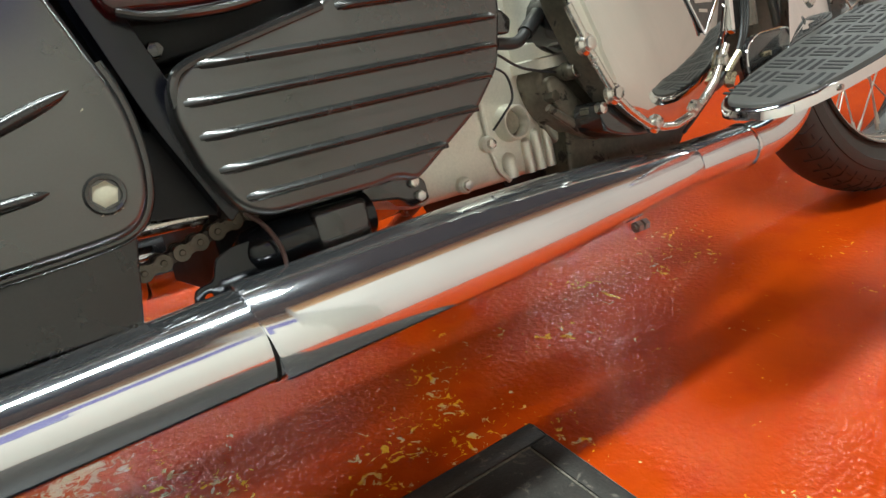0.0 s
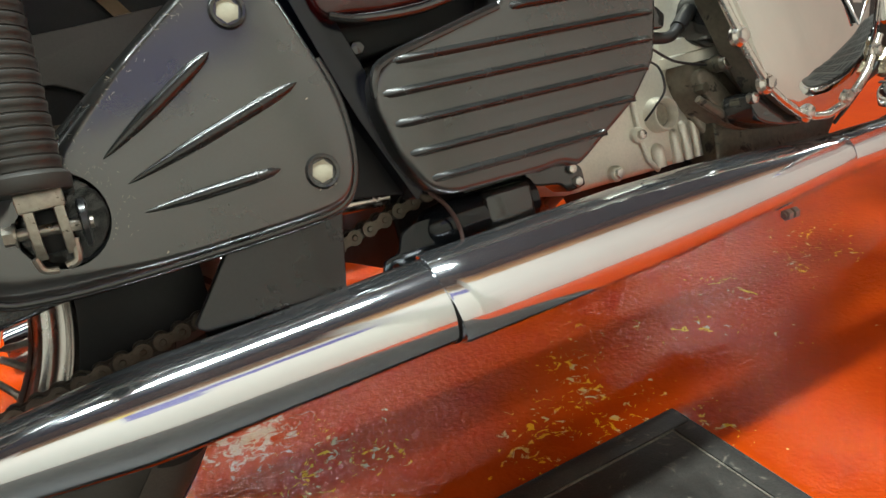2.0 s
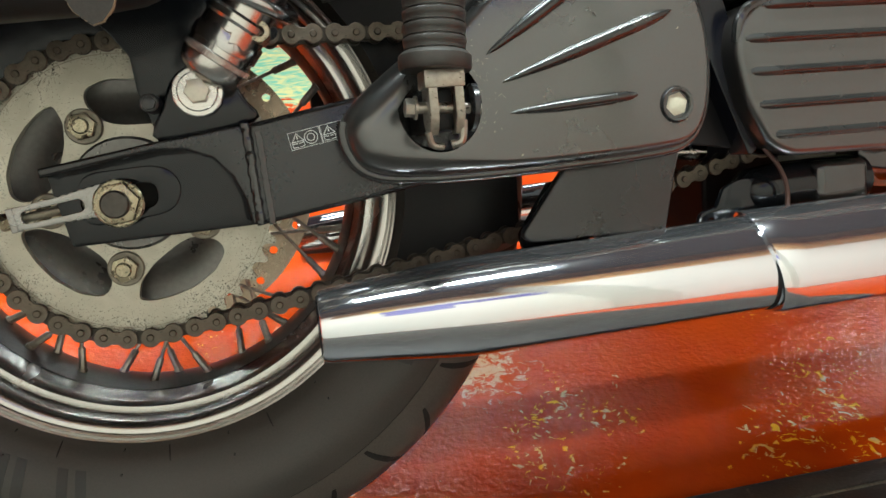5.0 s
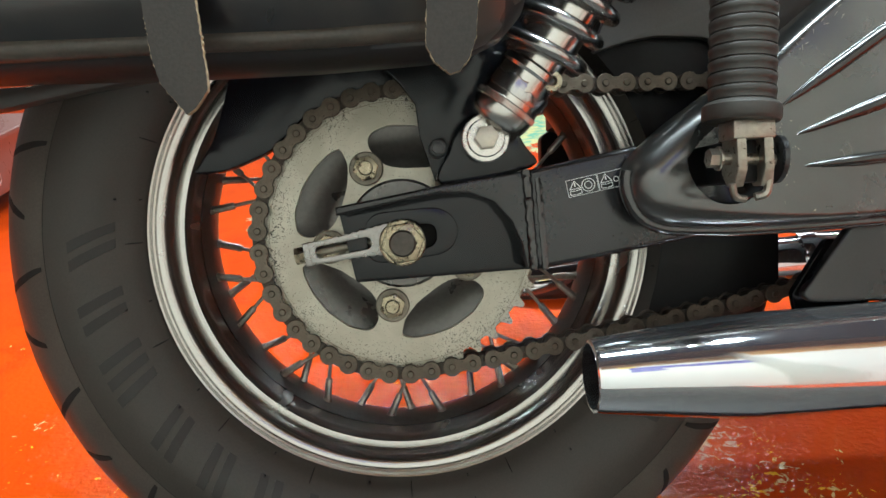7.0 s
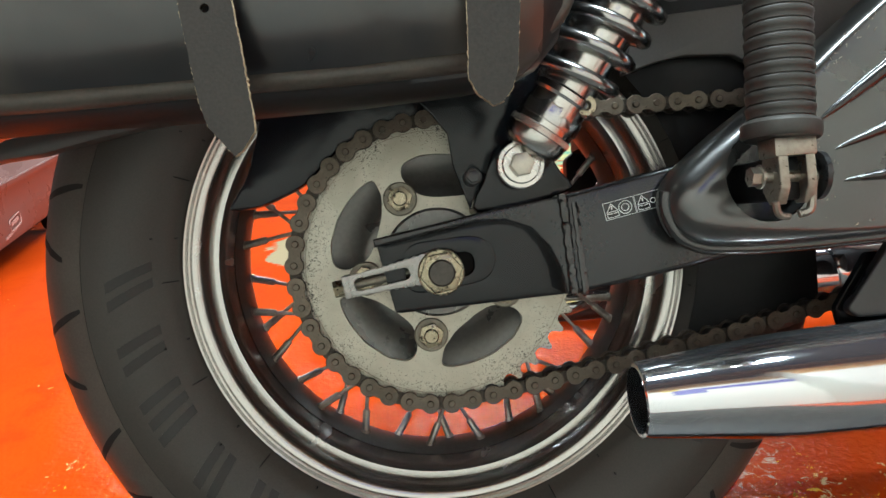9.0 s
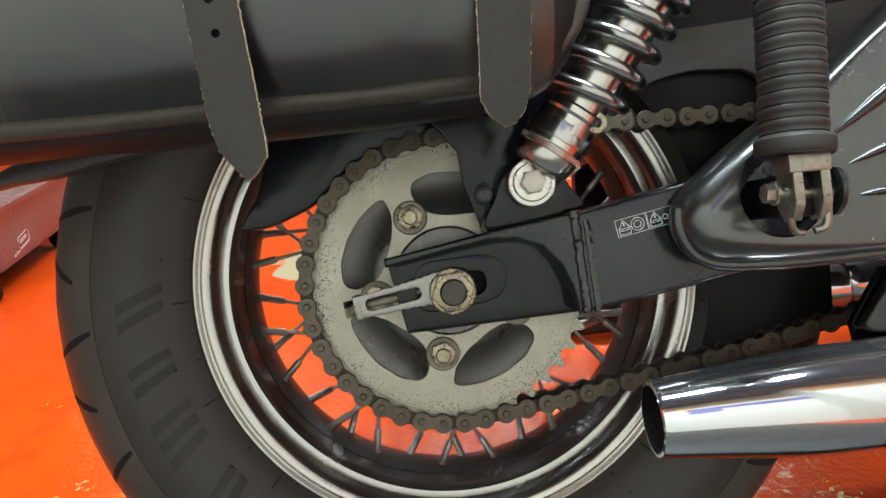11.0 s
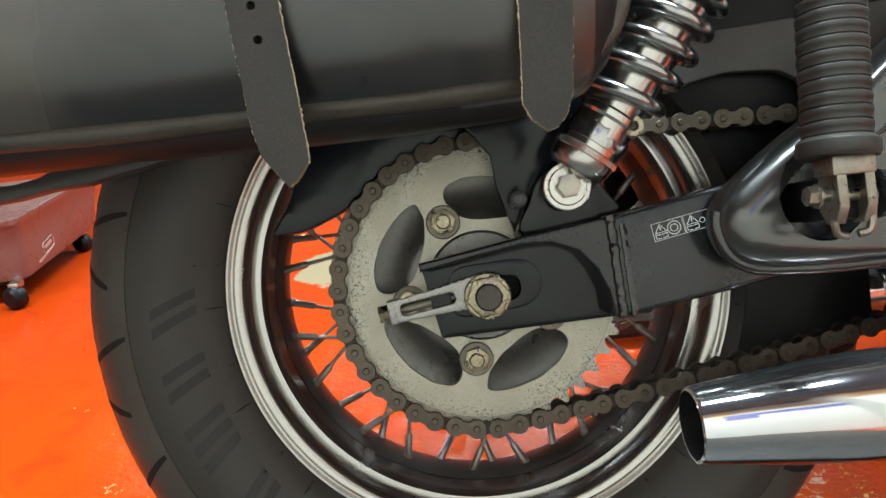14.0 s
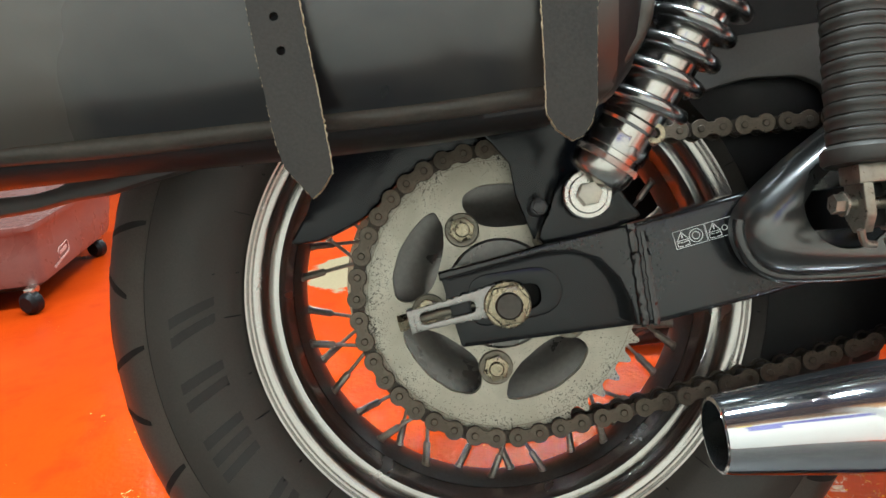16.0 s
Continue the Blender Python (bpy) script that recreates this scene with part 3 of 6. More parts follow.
def spoked_wheel(name, m, rim_r, tyre_r, half, label, spokes, hub_half, depth=1.0, rubber=TYRE):
    """Tyre, rim, hub and laced spokes round the y axis, set at the pose m."""
    grp = new(name)
    grp.parent = bike
    grp.matrix_basis = Matrix.Translation(-Vector(BASE)) @ m
    grp.empty_display_size = 0.05
    tagged(grp, label)
    k = half / 0.085
    side = [(rim_r - 0.010, 0.056 * k), (rim_r + 0.001, 0.063 * k), (rim_r + 0.006, 0.068 * k), (rim_r + 0.012, 0.0725 * k), (rim_r + 0.03, 0.081 * k)]
    drop = tyre_r - rim_r
    side += [(rim_r + 0.36 * drop, 0.0855 * k), (rim_r + 0.48 * drop, 0.0848 * k), (rim_r + 0.572 * drop, 0.0822 * k), (rim_r + 0.580 * drop, 0.0800 * k),
             (rim_r + 0.70 * drop, 0.0755 * k), (rim_r + 0.80 * drop, 0.0680 * k), (rim_r + 0.88 * drop, 0.0560 * k), (rim_r + 0.95 * drop, 0.0370 * k), (rim_r + 0.987 * drop, 0.0190 * k), (tyre_r, 0.0)]
    profile = [(r, -y) for r, y in side] + [(r, y) for r, y in side[-2::-1]]
    bm = lathe(B(), profile, seg=128)
    for f in bm.faces:
        m = f.calc_center_median()
        f.material_index = 1 if math.hypot(m.x, m.z) > rim_r + 0.579 * drop else 0
    tyre = part("tyre", bm, [rubber, TREAD if rubber == TYRE else rubber], grp, smooth=28)
    part("shoulder_line", lathe(B(), [(rim_r + 0.571 * drop, -0.0815 * k), (rim_r + 0.573 * drop, -0.0824 * k), (rim_r + 0.578 * drop, -0.0815 * k), (rim_r + 0.578 * drop, -0.079 * k)], seg=128), GROOVE, tyre)
    s = rim_r
    d = depth
    rim = [(s, -0.0655), (s - 0.0012, -0.0680), (s - 0.0026, -0.0672), (s - 0.0036, -0.0630), (s - 0.0050, -0.0622), (s - 0.0070, -0.0632), (s - 0.0100, -0.0628), (s - 0.0135, -0.0602), (s - 0.0160, -0.0560), (s - 0.0172, -0.0500), (s - 0.0185, -0.0465),
           (s - 0.0205, -0.0468), (s - 0.0235, -0.0462), (s - 0.0265, -0.0430), (s - 0.0285, -0.0370), (s - 0.0310, -0.028), (s - 0.0340, -0.018), (s - 0.0352, -0.009), (s - 0.0355, 0.0)]
    rim = [(s - (s - r) * d, y) for r, y in rim]
    rim = [(r, y * min(1.0, k + 0.1)) for r, y in rim]
    rim = rim + [(r, -y) for r, y in rim[-2::-1]] + [(s - 0.003 * d, 0.055 * k), (s - 0.012 * d, 0.045 * k), (s - 0.025 * d, 0.020), (s - 0.030 * d, 0), (s - 0.025 * d, -0.020), (s - 0.012 * d, -0.045 * k), (s - 0.003 * d, -0.055 * k)]
    ob = part("rim", lathe(B(), rim, seg=128), RIM_CHROME, grp, "dull chrome spoked rim", 30)
    well = [(s - 0.0318 * d, -0.027), (s - 0.0350 * d, -0.016), (s - 0.0362 * d, 0.0), (s - 0.0350 * d, 0.016), (s - 0.0318 * d, 0.027), (s - 0.0290 * d, 0.0)]
    part("rim_well", lathe(B(), [(r, y * min(1.0, k + 0.1)) for r, y in well], seg=96), RIM_WELL, ob, "inner well of the rim, coloured dark for its dark reflections", 40)
    h = hub_half
    hub = [(0.012, -h - 0.008), (0.045, -h - 0.008), (0.056, -h - 0.004), (0.056, -h + 0.003), (0.036, -h + 0.014), (0.031, 0), (0.036, h - 0.014), (0.056, h - 0.003), (0.056, h + 0.004), (0.045, h + 0.008), (0.012, h + 0.008)]
    part("hub", lathe(B(), hub, seg=48), HUB, grp)
    # one spoke along x from hub to rim, shared by all
    inner, outer = 0.052, s - 0.035 * d
    nip = B()
    tube(nip, [(0, 0, 0), (0.003, 0, 0), (0.0032, 0, 0), (0.021, 0, 0), (0.0225, 0, 0)], [0.0040, 0.0040, 0.0033, 0.0031, 0.0020], 8)
    nipple_me = finish(nip, SPOKE)
    wire_me = {}
    for n in range(spokes):
        sgn = -1 if n % 2 else 1
        lean = (60 if (n // 2) % 2 else -60)
        a_rim = (18.1, 27.6, 37.7, 47.6)[n % 4] * 40 / spokes + 1440 / spokes * (n // 4)
        a_hub = a_rim + lean
        p = Vector((*[inner * f(radians(a_hub)) for f in (math.cos,)], sgn * h, inner * math.sin(radians(a_hub))))
        q = Vector((outer * math.cos(radians(a_rim)), sgn * 0.010, outer * math.sin(radians(a_rim))))
        run = round((q - p).length, 5)
        if run not in wire_me:
            bm = B()
            tube(bm, [(0, 0, 0), (run, 0, 0)], 0.0016, 8)
            wire_me[run] = finish(bm, SPOKE)
        turn = (q - p).to_track_quat("X", "Z").to_matrix().to_4x4()
        sp = piece("spoke", wire_me[run], grp, Matrix.Translation(p) @ turn)
        piece("nipple", nipple_me, sp, Matrix.Translation((run, 0, 0)) @ pose(0, 0, 0, 0, 180, 0))
    return grp, tyre


rear, rear_tyre = spoked_wheel("rear_wheel", Matrix(), 0.2005, 0.326, 0.085, "spoked rear wheel with a wide worn tyre", 40, 0.040)


SHOULDER = [(0.2738, -0.0797), (0.2884, -0.0755), (0.3009, -0.0680), (0.3109, -0.0560), (0.3197, -0.0370), (0.3244, -0.0190)]


def on_shoulder(r):
    """The tyre's side at the radius r on its shoulder."""
    for (r0, y0), (r1, y1) in zip(SHOULDER, SHOULDER[1:]):
        if r <= r1:
            return y0 + (y1 - y0) * (r - r0) / (r1 - r0)
    return SHOULDER[-1][1]


def on_side(r):
    """The tyre's side wall at the radius r."""
    rows = [(0.2125, -0.0725), (0.2305, -0.081), (0.24568, -0.0855), (0.26074, -0.0848), (0.27229, -0.0822)]
    for (r0, y0), (r1, y1) in zip(rows, rows[1:]):
        if r <= r1:
            return y0 + (y1 - y0) * (r - r0) / (r1 - r0)
    return rows[-1][1]


def tyre_marks():
    """Slanting tread slots on the shoulder, faint moulding and wear ticks on the side wall."""
    # each step of 20 degrees: a slanting slot, one slanting the other way further out, and a thin one near the crown
    for r0, a0, r1, a1, wide in ((0.2770, 183.1, 0.3165, 186.4, 0.0029), (0.2890, 175.0, 0.3185, 171.2, 0.0030), (0.3150, 177.6, 0.3190, 183.0, 0.0016)):
        slot = B()
        rows = []
        for k in range(11):
            w = k / 10
            r, a = r0 + (r1 - r0) * w, a0 + (a1 - a0) * (w ** 1.2)
            half = wide * math.sin(math.pi * (0.10 + 0.8 * w)) ** 0.5 / r * 57.3
            y = on_shoulder(r)
            rows.append([slot.verts.new(((r + lift * 0.8) * math.cos(radians(a + half * e)), y - lift, (r + lift * 0.8) * math.sin(radians(a + half * e)))) for e, lift in ((-1, -0.002), (-1, 0.0004), (1, 0.0004), (1, -0.002))])
        for p, q in zip(rows, rows[1:]):
            for i in range(4):
                slot.faces.new((p[i], p[(i + 1) % 4], q[(i + 1) % 4], q[i]))
        slot.faces.new(rows[0]), slot.faces.new(rows[-1])
        slot_me = finish(slot, GROOVE)
        for n in range(18):
            piece("tread_slot", slot_me, rear_tyre, pose(0, 0, 0, 0, -20 * n, 0))
    tick = finish(tube(B(), [(0.2035, -0.0660, 0), (0.209, -0.0715, 0.0002), (0.214, -0.0748, 0.0004)], [0.0005, 0.0007, 0.0004], 6, oval=0.6), GROOVE)
    for n in range(16):
        piece("moulded_tick", tick, rear_tyre, pose(0, 0, 0, 0, -(22.4 * n + 0.4), 0))
    nib = finish(disc(B(), 0.0007, -0.0862, -0.0835, 0.2185, 0, 8), GROOVE)
    low_nib = finish(disc(B(), 0.0007, -0.0705, -0.066, 0.2050, 0, 8), GROOVE)
    for n in range(16):
        piece("moulded_nib", nib, rear_tyre, pose(0, 0, 0, 0, -(22.4 * n + 13.8), 0))
        piece("moulded_nib", low_nib, rear_tyre, pose(0, 0, 0, 0, -(22.4 * n + 13.4), 0))
    # the maker's lettering stands as plain, slightly darker slanting bars
    for mid, slants in ((179.6, (9, 9)), (191.8, (6, 6)), (204.2, (5, 5, 5)), (218.5, (6, 6)), (229.5, (5, 5)), (240.5, (5, 5)), (251.5, (5, 5)), (322, (5, 5)), (333, (5, 5)), (344, (5, 5, 5))):
        for i, slant in enumerate(slants):
            bm = B()
            rows = []
            for k in range(5):
                w = k / 4
                r = 0.2205 + 0.0330 * w
                a = mid + (i - (len(slants) - 1) / 2) * 3.3 + slant * (w - 0.5) * 0.42
                y = on_side(r)
                rows.append([bm.verts.new((r * math.cos(radians(a + e)), y - lift, r * math.sin(radians(a + e)))) for e, lift in ((-1.05, -0.0015), (-0.95, 0.0004), (0.95, 0.0004), (1.05, -0.0015))])
            for p, q in zip(rows, rows[1:]):
                for n in range(4):
                    bm.faces.new((p[n], p[(n + 1) % 4], q[(n + 1) % 4], q[n]))
            bm.faces.new(rows[0]), bm.faces.new(rows[-1])
            part("moulded_bar", bm, TYRE_MARK, rear_tyre)


tyre_marks()


def sprocket():
    outer = []
    for n in range(TEETH):
        a = PHASE + 360 / TEETH * n
        for r, da in ((-0.0050, -1.6), (-0.0057, 0.0), (-0.0050, 1.6), (-0.0024, 2.5), (0.0012, 3.3), (0.0024, 4.28), (0.0012, 5.27), (-0.0024, 6.07)):
            outer.append(polar(SPROCKET_R + r, a + da))
    holes = []
    leaf = ((-29, 0.0785), (-27, 0.0655), (-16, 0.0537), (8, 0.0485), (22, 0.0525), (29, 0.069), (25.5, 0.0785), (14, 0.0815), (0, 0.0818), (-12, 0.0810), (-22, 0.0805))
    for n in range(5):
        mid = 152 + 72 * n
        holes.append(rounded([polar(r, mid + a) for a, r in leaf], [0.004, 0.004, 0.004, 0.006, 0.006, 0.006, 0.006, 0.004, 0.004, 0.004, 0.004], 3))
    holes.append([polar(0.03, a) for a in range(0, 360, 15)])
    bm = prism(B(), outer, -0.1005, -0.0935, 0.0, holes=holes)
    ob = part("sprocket", bm, SPROCKET, rear, "worn pale steel chain sprocket with five openings", 30)
    for n in range(5):
        x, z = polar(0.0548, 116 + 72 * n)
        bm = disc(B(), 0.0128, -0.1035, -0.1003, x, z, 24, 0.001)
        nut = part("bolt_washer", bm, GRIMY, ob)
        bm = hexagon(B(), 0.0098, -0.1105, -0.1034, x, z, 12 + 31 * n, 0.0012)
        disc(bm, 0.0056, -0.1135, -0.1100, x, z, 18, 0.001)
        part("bolt", bm, ZINC, nut)
    part("turned_line", lathe(B(), [(0.0985, -0.1000), (0.0985, -0.1007), (0.0989, -0.1007), (0.0989, -0.1000)], seg=96), GRIMY, ob)
    carrier = [(0.02, -0.090), (0.052, -0.0905), (0.058, -0.086), (0.066, -0.080), (0.082, -0.078), (0.090, -0.082), (0.0925, -0.080), (0.0925, -0.050), (0.06, -0.046), (0.02, -0.046)]
    part("sprocket_carrier", lathe(B(), carrier, seg=72), HUB, rear, "grey cast cush-drive carrier", 40)
    part("carrier_ring", disc(B(), 0.041, -0.1025, -0.0930, 0, 0, 40, 0.002, hole=0.02), HUB, rear)


sprocket()


def brake_disc():
    holes = []
    for n in range(24):
        holes.append([polar(0.0042, a, *polar(0.118 if n % 2 else 0.128, 15 * n + 7)) for a in range(0, 360, 45)])
    holes.append([polar(0.092, a) for a in range(0, 360, 6)])
    part("brake_disc", prism(B(), [polar(0.138, a) for a in range(0, 360, 4)], 0.078, 0.083, 0.0, holes=holes), BRONZE, rear, "drilled heat-tinted brake disc")
    for n in range(5):
        a = 72 * n + 20
        part("disc_arm", tube(B(), [(polar(0.05, a)[0], 0.07, polar(0.05, a)[1]), (polar(0.098, a + 16)[0], 0.080, polar(0.098, a + 16)[1])], 0.006, 8), DARK, rear)


brake_disc()


# ---- chain ----
def link_outline(r, waist):
    pts = []
    for k in range(13):
        pts.append(polar(r, 40 + 280 * k / 12))
    pts.append((PITCH / 2, -waist))
    for k in range(13):
        x, z = polar(r, 220 + 280 * k / 12)
        pts.append((x + PITCH, z))
    pts.append((PITCH / 2, waist))
    return pts


def chain():
    run = new("chain")
    run.parent = bike
    run.matrix_basis = Matrix.Translation(-Vector(BASE))
    run.empty_display_size = 0.02
    tagged(run, "oily brown drive chain")
    outer, inner = B(), B()
    for s in (-1, 1):
        prism(outer, link_outline(0.0072, 0.0046), s * 0.0095 - 0.0009, s * 0.0095 + 0.0009, 0.0004, 1)
        prism(inner, link_outline(0.0068, 0.0046), s * 0.0066 - 0.0009, s * 0.0066 + 0.0009)
    for x in (0.0, PITCH):
        lathe(inner, [(0.0028, -0.0060), (0.0050, -0.0060), (0.0050, 0.0060), (0.0028, 0.0060)], (x, 0, 0), seg=12)
    pins = B()
    for x in (0.0, PITCH):
        lathe(pins, [(1e-5, -0.0118), (0.0020, -0.0118), (0.0027, -0.0112), (0.0027, 0.0112), (0.0020, 0.0118), (1e-5, 0.0118)], (x, 0, 0), seg=12)
    for f in pins.faces:
        f.material_index = 1
    pin_me = bpy.data.meshes.new("pins")
    pins.to_mesh(pin_me)
    outer.from_mesh(pin_me)
    pins.free()
    outer_me, inner_me = finish(outer, [CHAIN, CHAIN_PIN]), finish(inner, CHAIN_DARK)
    step = 360 / TEETH
    # round the sprocket from the lower run (k = 3) back and up to the upper run (k = -19)
    wrap = [Vector((polar(SPROCKET_R, PHASE + step * k)[0], 0, polar(SPROCKET_R, PHASE + step * k)[1])) for k in range(-19, 4)]

    def paced(path):
        """Points one pitch apart along a path."""
        out, i, p = [path[0]], 0, path[0]
        while True:
            while i < len(path) - 1 and (path[i + 1] - p).length < PITCH:
                i += 1
            if i >= len(path) - 1:
                return out
            a, b = path[i], path[i + 1]
            lo, hi = 0.0, 1.0
            for _ in range(30):
                w = (lo + hi) / 2
                lo, hi = (w, hi) if (a + (b - a) * w - p).length < PITCH else (lo, w)
            p = a + (b - a) * lo
            out.append(p)

    low = paced(curve_through([wrap[-1], (0.103, 0, -0.0925), (0.256, 0, -0.0655), (0.418, 0, -0.033), (0.485, 0, -0.0165), (0.585, 0, 0.006)], 40))
    top = paced(curve_through([wrap[0], (0.18, 0, 0.1045), (0.36, 0, 0.1015), (0.575, 0, 0.0985)], 40))
    pts = list(reversed(top[1:])) + wrap + low[1:]
    first = len(top) - 1 + 19
    for i, (a, b) in enumerate(zip(pts, pts[1:])):
        turn = Matrix.Rotation(-math.atan2(b.z - a.z, b.x - a.x), 4, "Y")
        m = Matrix.Translation((a.x, CHAIN_Y, a.z)) @ turn
        if (i - first) % 2 == 0:
            piece("link", outer_me, run, m)
        else:
            piece("link", inner_me, run, m)
    part("front_sprocket", disc(B(), 0.044, CHAIN_Y - 0.004, CHAIN_Y + 0.004, 0.578, 0.053, 36, 0.001), GRIMY, bike)


chain()


# ---- swing arm ----
def swing_arm():
    beam = [(0.088, 0.0405), (0.16, 0.0535), (0.30, 0.074), (0.42, 0.085), (0.42, 0.02), (0.30, 0.001), (0.222, -0.008), (0.162, -0.018), (0.0895, -0.0285)]
    arm = part("swing_arm", prism(B(), beam, -0.153, -0.118, 0.004, 3), BEAM, bike, "black box-section swing arm")
    part("far_arm", prism(B(), [(x, z) for x, z in beam] + [(-0.04, -0.03), (-0.04, 0.022)], 0.118, 0.150, 0.004, 2), SATIN, bike)
    part("far_bracket", prism(B(), rounded([(0.146, 0.03), (0.146, 0.085), (0.165, 0.098), (0.23, 0.10), (0.23, 0.03)], 0.005), 0.100, 0.117, 0.002), DARK, arm)
    slot = rounded([(-0.024, 0.0045), (0.0245, 0.0075), (0.0245, -0.0095), (-0.024, -0.0125)], 0.009, 5)
    plate = rounded([(-0.043, 0.0195), (0.086, 0.036), (0.0880, -0.0285), (-0.033, -0.0318)], [0.002, 0.002, 0.002, 0.002], 2)
    part("axle_plate", prism(B(), plate, -0.1385, -0.128, 0.001, 2, holes=[slot]), PLATE, arm)
    # back of the slot blackened for the shade in the hole
    part("slot_back", prism(B(), rounded([(-0.03, 0.012), (0.03, 0.012), (0.03, -0.016), (-0.03, -0.016)], 0.004), -0.1275, -0.122), GROOVE, arm)
    flange = [(-0.044, 0.0215), (-0.01, 0.027), (0.03, 0.0335), (0.087, 0.0405), (0.0885, -0.0275), (0.0845, -0.0275), (0.0825, -0.010), (0.0755, 0.006), (0.064, 0.0195), (0.047, 0.0265), (0.028, 0.0275), (-0.005, 0.0222), (-0.0435, 0.0155)]
    part("upper_flange", prism(B(), flange, -0.1525, -0.130, 0.002, 3), BEAM, arm)
    ring = rounded([(-0.025, 0.016), (0.03, 0.019), (0.042, 0.004), (0.034, -0.0145), (-0.025, -0.02)], 0.014, 6)
    part("slot_seat", prism(B(), ring, -0.1398, -0.1380, 0.0008, 2, holes=[slot]), PLATE, arm)
    bm = B()
    rng = random.Random(4)
    pts, radii = [], []
    for k in range(34):
        w = k / 33
        pts.append((0.0872 + 0.0035 * w + rng.uniform(-0.0003, 0.0003), -0.1520 + rng.uniform(-0.0003, 0.0003), 0.041 - 0.069 * w))
        radii.append(0.0034 + 0.0004 * math.sin(k * 1.3) + rng.uniform(-0.0002, 0.0003))
    tube(bm, pts, radii, 10)
    part("weld", bm, BLACK, arm, "lumpy weld bead")
    bm = B()
    tube(bm, [(x + 0.0075, y, z) for x, y, z in pts[3:]], [r * 0.8 for r in radii[3:]], 8)
    part("weld", bm, BLACK, arm)
    # warning sticker: outlined panels with plain signs
    st = B()
    x0, z0, tilt = 0.1165, 0.0190, math.atan2(0.013, 0.072)

    def at(u, v):
        v = v * 0.80 + 0.0015
        return x0 + u * math.cos(tilt) - v * math.sin(tilt), z0 + u * math.sin(tilt) + v * math.cos(tilt)

    def bar(u0, v0, u1, v1, w):
        a, b = Vector(at(u0, v0)), Vector(at(u1, v1))
        n = (b - a).normalized().orthogonal() * w / 2
        n *= 0.6
        prism(st, [tuple(a + n), tuple(b + n), tuple(b - n), tuple(a - n)], -0.15345, -0.1529)

    for u0, u1 in ((0.0, 0.0215), (0.0222, 0.046)):
        for a in ((u0, 0, u1, 0), (u0, 0.0145, u1, 0.0145), (u0, 0, u0, 0.0145), (u1, 0, u1, 0.0145)):
            bar(*a, 0.0005)
    for u in (0.0055, 0.0275):
        bar(u - 0.0038, 0.0065, u, 0.013, 0.0007), bar(u, 0.013, u + 0.0038, 0.0065, 0.0007), bar(u - 0.0042, 0.0062, u + 0.0042, 0.0062, 0.0007)
        bar(u, 0.008, u, 0.0112, 0.0012)
        bar(u - 0.004, 0.0016, u - 0.0004, 0.0012, 0.0008), bar(u + 0.0004, 0.0012, u + 0.004, 0.0016, 0.0008)
        bar(u - 0.004, 0.005, u - 0.0004, 0.0043, 0.0008), bar(u + 0.0004, 0.0043, u + 0.004, 0.005, 0.0008)
        bar(u - 0.004, 0.0016, u - 0.004, 0.005, 0.0006), bar(u + 0.004, 0.0016, u + 0.004, 0.005, 0.0006)
    for u, v, r in ((0.0148, 0.0072, 0.0046), (0.0148, 0.0072, 0.0026), (0.0345, 0.0068, 0.0018), (0.0405, 0.0085, 0.0026)):
        for k in range(12):
            a, b = 2 * math.pi * k / 12, 2 * math.pi * (k + 1) / 12
            bar(u + r * math.cos(a), v + 1.2 * r * math.sin(a), u + r * math.cos(b), v + 1.2 * r * math.sin(b), 0.0007)
    part("warning_sticker", st, WHITE_INK, arm, "white outlined warning sticker")
    # shock mount gusset above the arm
    gusset = flowing([(0.030, 0.034), (0.093, 0.043), (0.089, 0.058), (0.077, 0.076), (0.060, 0.083), (0.044, 0.075), (0.036, 0.058)], 4)
    part("shock_mount", prism(B(), gusset, -0.146, -0.125, 0.003, 2), PLATE, arm)
    bm = disc(B(), 0.0062, -0.1500, -0.1280, 0.028, 0.0585, 20, 0.001)
    hexagon(bm, 0.0048, -0.1525, -0.149, 0.028, 0.0585, 10, 0.0008)
    part("guard_bolt", bm, SATIN, arm)


swing_arm()


